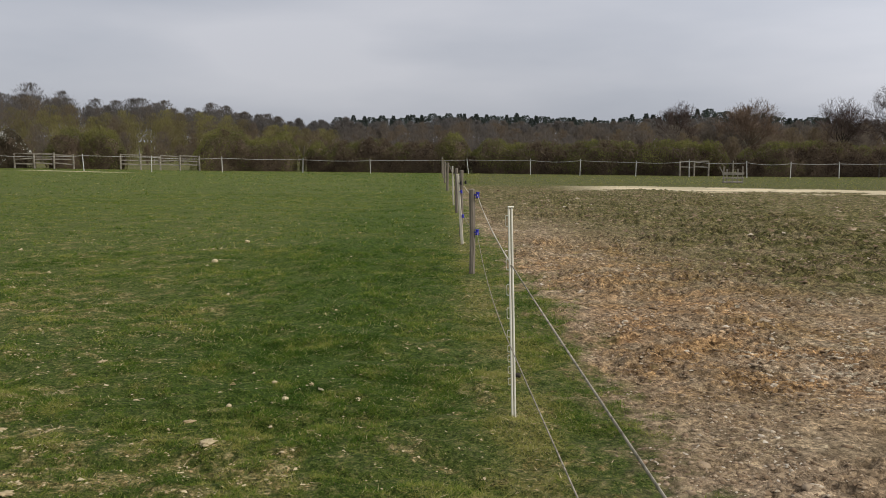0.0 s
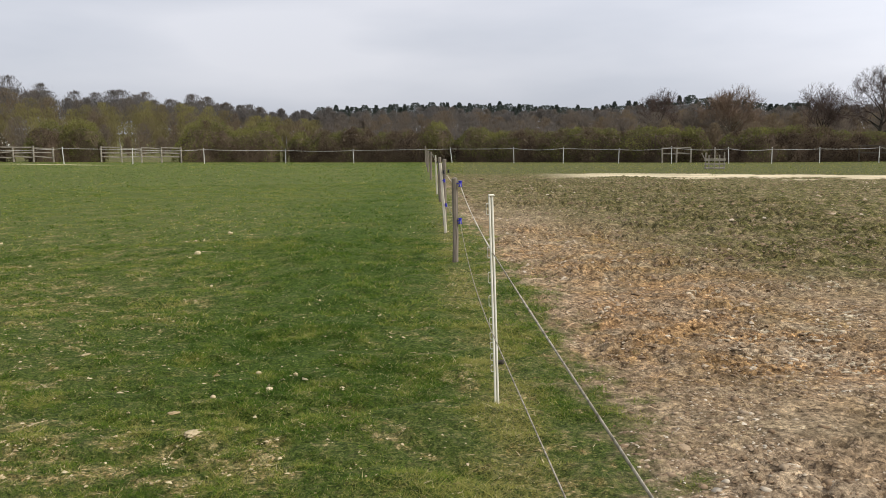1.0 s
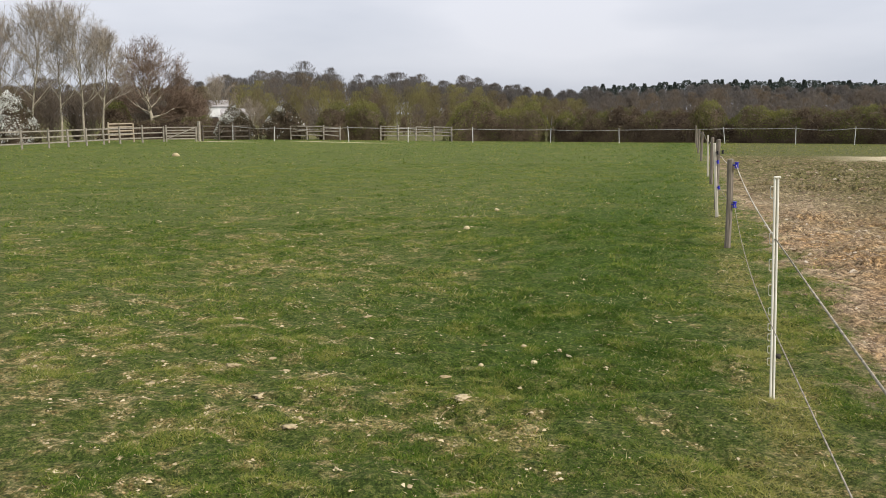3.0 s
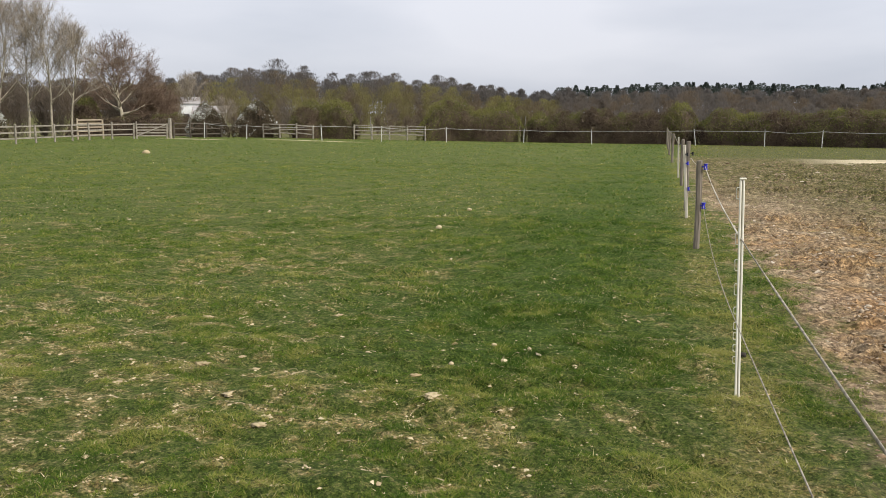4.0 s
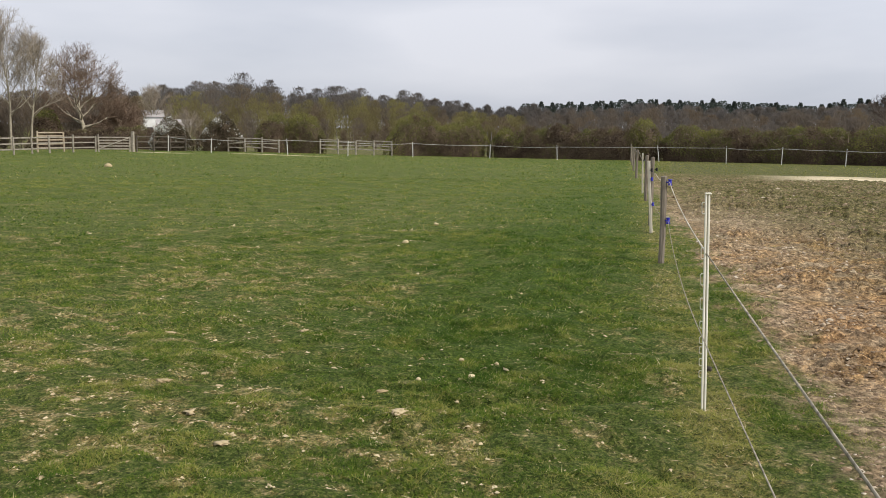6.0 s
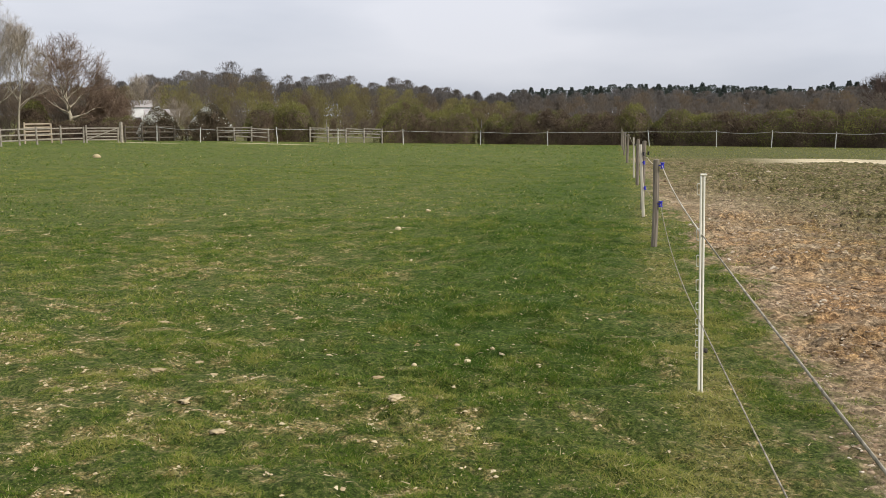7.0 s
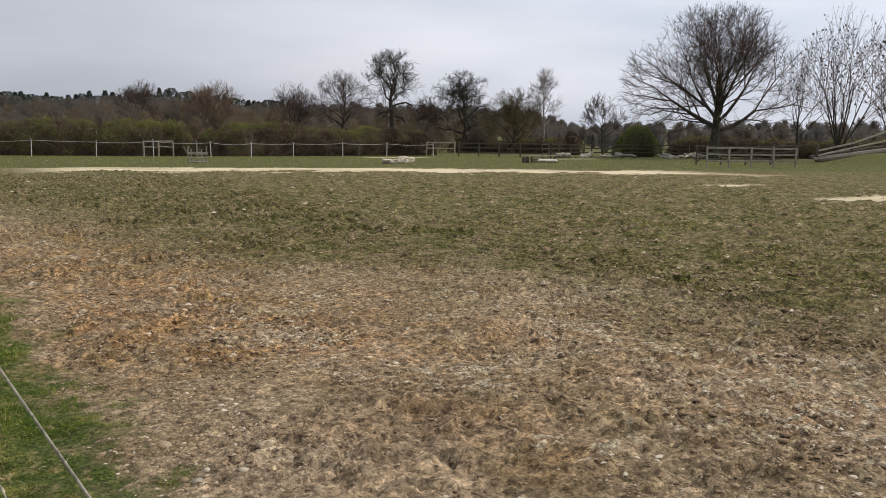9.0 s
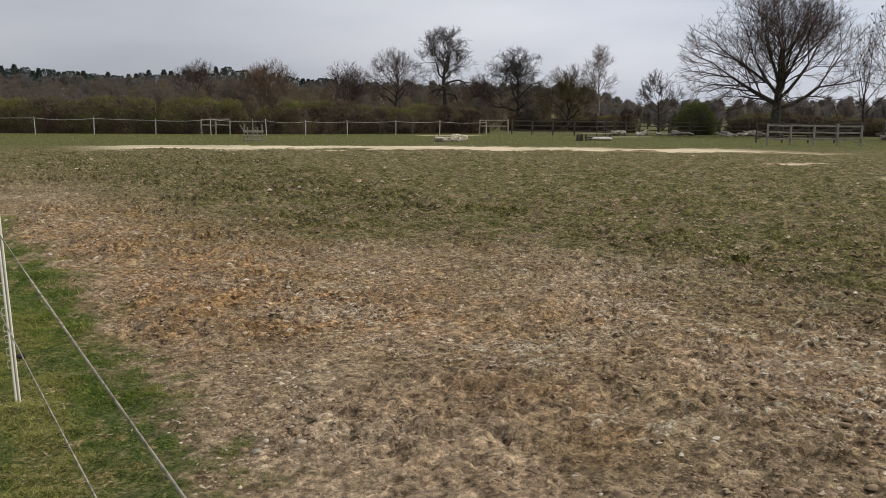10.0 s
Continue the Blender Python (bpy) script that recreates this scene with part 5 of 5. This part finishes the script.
def wood_row(soup, rng, dist, frac, step, b0, b1, tone_of, density, spread=10.0, low=0.0):
    """A row of leafless trees: many fine twigs, boughs and a stem each; low: the share of the height hidden by nearer rows."""
    b = b0
    while b < b1:
        bb = b + rng.uniform(-0.5, 0.5) * step
        d = dist + rng.uniform(-spread, spread)
        x, y = bear(bb, d)
        g = float(terrain(x, y))
        h = max(2.2, d * np.interp(bb, SKY_B, SKY_E) * frac / 1462 * rng.uniform(0.84, 1.07) + 1.55 - g)
        w = h * rng.uniform(0.30, 0.46)
        n = int(1.7 * density * rng.uniform(0.8, 1.2))
        k = d / 200.0
        base = tone_of(bb, rng)
        f = low + (1 - low) * rng.uniform(0, 1, n) ** 0.75
        a = rng.uniform(0, 2 * np.pi, n)
        edge = np.sqrt(np.clip(1 - ((f - 0.50) / 0.52) ** 2, 0.02, 1))
        # twigs gather round a few boughs, leaving gaps
        nb = 9
        ba, bf = rng.uniform(0, 2 * np.pi, nb), rng.uniform(0.25, 1.0, nb)
        pick = rng.integers(0, nb, n)
        rad = w * edge * (0.42 * np.sqrt(rng.random(n)))
        P = np.stack([x + w * edge * 0.6 * bf[pick] * np.cos(ba[pick]) + rad * np.cos(a), y + w * edge * 0.6 * bf[pick] * np.sin(ba[pick]) + rad * np.sin(a), g + f * h * 0.93], axis=1)
        D = np.stack([np.cos(ba[pick]) * 0.5 * bf[pick] + rng.normal(0, 0.35, n), np.sin(ba[pick]) * 0.5 * bf[pick] + rng.normal(0, 0.35, n), rng.uniform(0.3, 1.2, n)], axis=1)
        D /= np.linalg.norm(D, axis=1, keepdims=True)
        slivers(P, D, rng.uniform(0.6, 1.3, n) * k * np.where(f > 0.75, 0.6, 1.0), rng.uniform(0.10, 0.26, n) * k * np.where(f > 0.8, 0.6, 1.0), rng, np.clip(base + 0.05 * (f - 0.5) + rng.normal(0, 0.03, n), 0, 1), soup)
        # long upright boughs fanning from the stem
        m = n // 14
        a = rng.uniform(0, 2 * np.pi, m)
        D = np.stack([np.cos(a), np.sin(a), rng.uniform(0.5, 2.2, m)], axis=1)
        D /= np.linalg.norm(D, axis=1, keepdims=True)
        z = rng.uniform(0.15, 0.65, m) * h
        reach = np.minimum(w / np.maximum(np.hypot(D[:, 0], D[:, 1]), 0.1), (h * 0.98 - z) / np.maximum(D[:, 2], 0.1)) * rng.uniform(0.7, 1.0, m)
        slivers(np.stack([np.full(m, x), np.full(m, y), g + z], 1), D, reach * 0.92, np.full(m, 0.06 * k), rng, np.full(m, max(0.0, base - 0.05)), soup)
        v, q = tubes([(x, y, g - 0.3)], [(x + rng.normal(0, 0.3), y, g + h * 0.8)], [0.12 * k], [0.04 * k], 4)
        soup.add(v, q, None, min(1.0, base + 0.04))
        b += step * rng.uniform(0.7, 1.3)


def leafing(b, rng):
    if b > 13:
        return rng.choice([0.32, 0.5, 0.6, 0.68, 0.75, 0.85]) if b < 40 else rng.choice([0.4, 0.5, 0.6])
    return rng.choice([0.22, 0.32, 0.45, 0.5]) if b < -5 else rng.choice([0.12, 0.2, 0.3, 0.42])


# tones of grey leafless twigs, paled by painted haze
def bare_haze_grey(b, rng):
    return rng.choice([0.0, 0.05, 0.1, 0.2])


rng = np.random.default_rng(77)
near_wood, mid_wood, far_wood = Soup(), Soup(), Soup()
wood_row(near_wood, rng, 100, 0.52, 1.6, -34, -8, lambda b, r: r.choice([0.3, 0.45, 0.5, 0.55]), 560, 6)
wood_row(near_wood, rng, 118, 0.78, 1.5, -31, -8, lambda b, r: r.choice([0.25, 0.38, 0.48, 0.5]), 700, 7, 0.2)
wood_row(near_wood, rng, 104, 0.78, 1.2, 39.0, 56, lambda b, r: r.choice([0.35, 0.45, 0.52, 0.62]), 1000, 5)
wood_row(near_wood, rng, 114, 0.92, 1.2, 39.0, 56, lambda b, r: r.choice([0.3, 0.42, 0.5]), 900, 5, 0.3)
wood_row(near_wood, rng, 112, 0.76, 1.4, -64, -38, bare_haze_grey, 520, 12)
wood_row(mid_wood, rng, 138, 0.20, 1.0, 12, 36, lambda b, r: r.choice([0.3, 0.42, 0.5]), 160, 5)
wood_row(mid_wood, rng, 165, 0.44, 0.75, -38, 36, leafing, 300, 10)
wood_row(mid_wood, rng, 195, 0.62, 0.7, -40, 36, leafing, 340, 12, 0.3)
wood_row(mid_wood, rng, 225, 0.78, 0.7, -37, 56, leafing, 380, 12, 0.4)
wood_row(far_wood, rng, 290, 0.84, 0.65, -38, 56, bare_haze_grey, 400, 18, 0.45)
wood_row(mid_wood, rng, 150, 0.36, 0.8, -64, -36, bare_haze_grey, 360, 8)
wood_row(mid_wood, rng, 195, 0.50, 0.6, -64, -36, bare_haze_grey, 330, 10)
wood_row(far_wood, rng, 260, 0.72, 0.6, -64, -36, bare_haze_grey, 420, 18)
wood_row(far_wood, rng, 350, 0.95, 0.6, 12, 40, bare_haze_grey, 560, 18, 0.5)
wood_row(far_wood, rng, 350, 0.85, 0.6, -38, 12, bare_haze_grey, 440, 18, 0.5)
for soup, label in ((near_wood, "brown leafless scrub wood close behind the hedge"), (mid_wood, "mixed bare and yellow-green birch wood"), (far_wood, "distant grey-brown bare woodland on rising ground")):
    tagged(new("woodland", soup.mesh("woodland", WOODS)), label, "woodland", kind="stuff")

pines = Soup()
b = -20.0
while b < 13.0:
    d = 430 + rng.uniform(-20, 20)
    x, y = bear(b, d)
    g = float(terrain(x, y))
    h = d * np.interp(b, SKY_B, SKY_E) / 1462 * rng.uniform(0.90, 1.0) * (1.06 if rng.random() < 0.25 else 1.0) + 1.55 - g
    round_top = rng.random() < 0.5
    w = rng.uniform(3.4, 6.0)
    n = 1000
    f = rng.uniform(0.5, 1, n)
    rad = w * np.clip(1.03 - f, 0.02, 1) ** (0.5 if round_top else 0.9) * 1.25 * np.sqrt(rng.random(n))
    a = rng.uniform(0, 2 * np.pi, n)
    P = np.stack([x + rad * np.cos(a), y + rad * np.sin(a), g + f * h * 0.96], axis=1)
    D = np.stack([np.cos(a), np.sin(a), rng.normal(0.35, 0.35, n)], axis=1)
    slivers(P, D / np.linalg.norm(D, axis=1, keepdims=True), rng.uniform(0.4, 0.9, n), rng.uniform(0.3, 0.6, n), rng, 0.3 + 0.4 * rng.random(n), pines)
    v, q = tubes([(x, y, g - 0.5)], [(x, y, g + h * 0.9)], [0.3], [0.1], 5)
    pines.add(v, q, None, 0.0)
    b += rng.uniform(0.24, 0.5)
tagged(new("conifer_woodland", pines.mesh("conifer_woodland", CONIFER)), "dark ridge of distant pines and firs", "woodland", kind="stuff")

# ---------------------------------------------------------------- grass, clods and stones


def fan(rng, n, r0, r1, b0, b1):
    r = np.sqrt(rng.uniform(r0 ** 2, r1 ** 2, n))
    b = np.radians(rng.uniform(b0, b1, n))
    return EYE_X - r * np.sin(b), EYE_Y + r * np.cos(b), r


def blades(soup, rng, n, r0, r1, b0, b1, width, height):
    x, y, r = fan(rng, n, r0, r1, b0, b1)
    mud, sand, worn, lush, scrub, rust, lit_crust = masks(x, y)
    keep = rng.random(n) < np.clip((1 - mud) * (1 - 0.5 * worn) + mud * scrub * 0.28 * sstep(7, 12, np.hypot(x, y)) * sstep(0.36, 0.6, fbm(x * 3.5, y * 3.5, 301)), 0, 1) * (1 - sand)
    x, y, r, mud, worn, lush, scrub = (v[keep] for v in (x, y, r, mud, worn, lush, scrub))
    n = len(x)
    z = surface(x, y)
    tuft = fbm(x * 3.0, y * 3.0, 201, 3)
    h = height * (0.25 + 1.35 * sstep(0.3, 0.7, tuft)) * (1 + 0.25 * lush) * rng.uniform(0.5, 1.3, n) * (1 - 0.4 * worn) * (1 - 0.45 * mud)
    a = rng.uniform(0, 2 * np.pi, n)
    wv = np.stack([np.cos(a), np.sin(a), np.zeros(n)], 1) * (width * rng.uniform(0.7, 1.3, n))[:, None] * 0.5
    lean = np.stack([rng.normal(0, 1.0, n), rng.normal(0, 1.0, n), 0.85 * np.ones(n)], 1) * h[:, None]
    base = np.stack([x, y, z - 0.004], 1)
    # tuft and fine noise terms darken the blades as painted shadow between tufts
    tone = 0.335 - 0.07 * sstep(7, 13, r) * (fence_off(x, y) < 0) + 0.6 * (tuft - 0.5) + 0.5 * (fbm(x * 1.1, y * 1.1, 211, 4) - 0.5) + 1.15 * (fbm(x * 5.0, y * 5.0, 213, 3) - 0.5) + (0.34 + 0.40 * (1 - sstep(4.2, 6.5, y))) * np.exp(-((fence_off(x, y) - 0.04) / 0.22) ** 2) - 0.17 * lush + 0.24 * worn + 0.24 * mud + 0.27 * sstep(0.5, 3.0, fence_off(x, y)) + 0.35 * (fbm(x * 0.09, y * 0.14, 221, 3) - 0.45) * sstep(8, 20, r) + rng.normal(0, 0.19, n)
    dry = rng.random(n) < 0.06 - 0.03 * sstep(7, 13, r) + 0.25 * worn + 0.05 * mud
    tone = np.where(dry, rng.uniform(0.68, 0.95, n), np.clip(tone, 0, 0.68))
    h = np.where(dry, h * 0.65, h)
    v = np.stack([base - wv, base + wv, base + lean], axis=1)
    soup.add(v.reshape(-1, 3), None, np.arange(n * 3).reshape(n, 3), np.repeat(tone, 3))


rng = np.random.default_rng(123)
lawn = Soup()
blades(lawn, rng, 400000, 3.0, 7.0, -14, 51, 0.0052, 0.0145)
blades(lawn, rng, 180000, 7.0, 14.0, -4, 51, 0.009, 0.024)
blades(lawn, rng, 100000, 14.0, 34.0, 3, 51, 0.018, 0.034)
blades(lawn, rng, 60000, 3.5, 12.0, -61, 5, 0.007, 0.03)
blades(lawn, rng, 50000, 12.0, 32.0, -61, 5, 0.018, 0.038)
blades(lawn, rng, 50000, 34.0, 74.0, 3, 51, 0.045, 0.045)
blades(lawn, rng, 30000, 32.0, 74.0, -61, 5, 0.045, 0.045)
tagged(new("grass", lawn.mesh("grass", BLADE)), "short green pasture grass with straw blades", "grass", kind="stuff")

ICO = np.array([(0, 0, 1), (0.894, 0, 0.447), (0.276, 0.851, 0.447), (-0.724, 0.526, 0.447), (-0.724, -0.526, 0.447), (0.276, -0.851, 0.447),
                (0.724, 0.526, -0.447), (-0.276, 0.851, -0.447), (-0.894, 0, -0.447), (-0.276, -0.851, -0.447), (0.724, -0.526, -0.447), (0, 0, -1)])
ICO_F = np.array([(0, 1, 2), (0, 2, 3), (0, 3, 4), (0, 4, 5), (0, 5, 1), (1, 6, 2), (2, 7, 3), (3, 8, 4), (4, 9, 5), (5, 10, 1), (6, 7, 2), (7, 8, 3), (8, 9, 4), (9, 10, 5), (10, 6, 1)])


def lumps(soup, rng, x, y, size, tones, flat=0.55, sunk=0.12):
    """Small broken lumps sunk a little in the ground."""
    n = len(x)
    s = np.stack([size * rng.uniform(0.7, 1.5, n), size * rng.uniform(0.6, 1.1, n), size * flat * rng.uniform(0.6, 1.2, n)], 1)
    a = rng.uniform(0, 2 * np.pi, n)
    v = ICO[None] * (1 + rng.uniform(-0.42, 0.42, (n, 12, 1))) * s[:, None]
    ca, sa = np.cos(a)[:, None], np.sin(a)[:, None]
    v = np.stack([v[..., 0] * ca - v[..., 1] * sa, v[..., 0] * sa + v[..., 1] * ca, v[..., 2]], -1)
    v = v + np.stack([x, y, surface(x, y) + size * sunk], 1)[:, None]
    f = (ICO_F[None] + (np.arange(n) * 12)[:, None, None]).reshape(-1, 3)
    soup.add(v.reshape(-1, 3), None, f, np.repeat(tones, 12))


def crumbs(soup, rng, x, y, size, tones, tall=0.6):
    """Angular broken crumbs: tilted five-cornered pieces half sunk in the ground."""
    n = len(x)
    a = rng.uniform(0, 2 * np.pi, n)[:, None] + np.array([0, 1.4, 3.0, 4.5]) + rng.normal(0, 0.3, (n, 4))
    rr = size[:, None] * rng.uniform(0.6, 1.3, (n, 4))
    bx, by = rr * np.cos(a) * 1.2, rr * np.sin(a)
    bz = np.repeat(-size[:, None] * 0.35, 4, axis=1)
    tip = np.stack([rng.normal(0, 0.45, n) * size, rng.normal(0, 0.45, n) * size, size * tall * rng.uniform(0.5, 1.4, n)], 1)
    v = np.concatenate([np.stack([bx, by, bz], -1), tip[:, None]], axis=1)
    v = v + np.stack([x, y, surface(x, y)], 1)[:, None]
    f = np.array([(0, 1, 4), (1, 2, 4), (2, 3, 4), (3, 0, 4)])
    f = (f[None] + (np.arange(n) * 5)[:, None, None]).reshape(-1, 3)
    soup.add(v.reshape(-1, 3), None, f, np.repeat(tones, 5))


clods = Soup()
for n, r0, r1, size in ((46000, 3.3, 7.5, 0.0062), (38000, 7.5, 15.0, 0.012), (16000, 3.3, 9.0, 0.0115), (20000, 15.0, 38.0, 0.024)):
    x, y, r = fan(rng, n, r0, r1, -61, 6)
    mud, sand, worn, lush, scrub, rust, lit_crust = masks(x, y)
    keep = rng.random(n) < mud * (0.08 + 0.92 * sstep(0.44, 0.60, fbm(x * 1.9, y * 1.9, 311)))
    x, y, rust, scrub = x[keep], y[keep], rust[keep], scrub[keep]
    pale = sstep(0.42, 0.62, fbm(x * 1.3, y * 1.3, 321) + 0.008 * np.clip(fence_off(x, y) - 1, 0, 6))
    tone = np.where(rng.random(len(x)) < (0.08 + 0.24 * pale) * (1 - 0.5 * scrub), rng.uniform(0.66, 1.0, len(x)), rng.uniform(0.2, 0.66, len(x)))
    # crumbs in the farther scrub are darkened to stand for shadows among lumps
    tone = np.clip(tone - 0.10 * rust - 0.12 * scrub, 0, 1)
    if n == 16000:
        lumps(clods, rng, x, y, np.minimum(size * rng.lognormal(0, 0.5, len(x)), 0.030), 0.12 + tone * 0.8, 0.42, -0.12)
    else:
        crumbs(clods, rng, x, y, size * 1.3 * rng.lognormal(0, 0.45, len(x)), tone, 0.34)
tagged(new("mud_clods", clods.mesh("mud_clods", CLOD)), "loose dry clods on trampled mud", "clods", kind="stuff")

pebbles = Soup()
for n, r0, r1, size in ((26000, 3.3, 8.0, 0.010), (12000, 8.0, 20.0, 0.017), (5000, 20.0, 40.0, 0.03)):
    x, y, r = fan(rng, n, r0, r1, 2, 51)
    m = masks(x, y)
    keep = (m[0] < 0.2) & (rng.random(n) < 0.07 + 0.85 * m[2] ** 1.5)
    x, y = x[keep], y[keep]
    crumbs(pebbles, rng, x, y, size * 0.85 * rng.lognormal(0, 0.45, len(x)), np.clip(rng.normal(0.62, 0.3, len(x)), 0, 1), 0.22)
# loose stems of straw lying on the turf
n = 2600
x, y, r = fan(rng, n, 3.3, 9.0, -8, 51)
m = masks(x, y)
keep = (m[0] < 0.3) & (rng.random(n) < 0.15 + 0.8 * m[2])
x, y = x[keep], y[keep]
a = rng.uniform(0, 2 * np.pi, len(x))
slivers(np.stack([x, y, surface(x, y) + 0.012], 1), np.stack([np.cos(a), np.sin(a), rng.normal(0.1, 0.12, len(x))], 1), rng.uniform(0.02, 0.06, len(x)), rng.uniform(0.0025, 0.005, len(x)), rng, rng.uniform(0.6, 1.0, len(x)), pebbles)
tagged(new("straw_crumbs", pebbles.mesh("straw_crumbs", STONE)), "scattered pale dry crumbs in the grass", "crumbs", kind="stuff")


def stone(x, y, size, seed, flat=1.0, ragged=0.3, name="stone", label="pale flint stone lying in the grass", group="stones in the grass"):
    r = np.random.default_rng(seed)
    s = Soup()
    bm = bmesh.new()
    bmesh.ops.create_icosphere(bm, subdivisions=2 if flat == 1.0 else 3, radius=1.0)
    k = (size * r.uniform(0.9, 1.3), size * r.uniform(0.7, 1.0), size * flat * r.uniform(0.55, 0.8))
    for v in bm.verts:
        f = 1 + ragged * (noise.noise(v.co * 1.6 + Vector((seed * 3.7, 0, 0))) + 0.7 * noise.noise(v.co * 4.3 + Vector((0, seed * 2.1, 0))))
        v.co = Vector((v.co.x * k[0] * f, v.co.y * k[1] * f, v.co.z * k[2] * f))
    bm.verts.ensure_lookup_table()
    vs = np.array([v.co for v in bm.verts])
    fs = np.array([[v.index for v in f.verts] for f in bm.faces])
    bm.free()
    s.add(vs, None, fs, (0.5 if flat == 1.0 else 0.15) + 0.4 * r.random())
    ob = new(name, s.mesh(name, STONE, flat == 1.0))
    ob.matrix_basis = pose(x, y, float(surface(np.array([x]), np.array([y]))[0]) + size * flat * 0.3, 0, 0, r.uniform(0, 360))
    tagged(ob, label, name.split("_")[-1], group)


for k, (x, y, s) in enumerate(((-1.232, 4.902, 0.024), (-1.323, 4.814, 0.022), (-4.18, 11.45, 0.05), (-28.7, 34.1, 0.15), (-1.42, 5.3, 0.016), (-1.18, 5.35, 0.015), (-1.55, 4.78, 0.018), (-4.6, 14.1, 0.045))):
    stone(x, y, s, k + 1)
for k, (x, y, s) in enumerate(((-1.385, 4.0, 0.075), (-1.12, 3.98, 0.065), (-1.662, 4.439, 0.055), (-2.57, 3.81, 0.08), (-2.40, 3.95, 0.05), (-3.05, 4.2, 0.07), (-2.75, 4.35, 0.06), (-2.95, 4.5, 0.05), (-3.5, 4.6, 0.06), (-3.3, 3.7, 0.06), (-2.2, 4.9, 0.05), (-2.1, 3.4, 0.06), (-3.9, 5.4, 0.07), (-2.9, 5.8, 0.06))):
    stone(x, y, s * 0.5, 50 + k, 0.28, 0.9, "dry_clod", "flat broken clod of pale dry dung", "dry clods in the grass")
muck = new("dung_pile", log_mesh("dung_pile", 0.05, 0.016, 3.0, BARK_OAK))
muck.matrix_basis = pose(0.208, 5.62, float(surface(np.array([0.208]), np.array([5.62]))[0]) + 0.012, 0, 0, 70)
tagged(muck, "small dark dung heap in the grass strip", "dung")

birches = Soup()
for k in range(34):
    x, y = bear(rng.uniform(10, 27), rng.uniform(148, 172))
    z = float(terrain(x, y))
    v, q = tubes([(x, y, z - 0.3)], [(x + rng.normal(0, 0.25), y, z + rng.uniform(2.2, 3.8))], [0.08], [0.03], 5)
    birches.add(v, q)
tagged(new("birch_stems", birches.mesh("birch_stems", BARK_BIRCH)), "slender white birch stems in the wood", "woodland", kind="stuff")
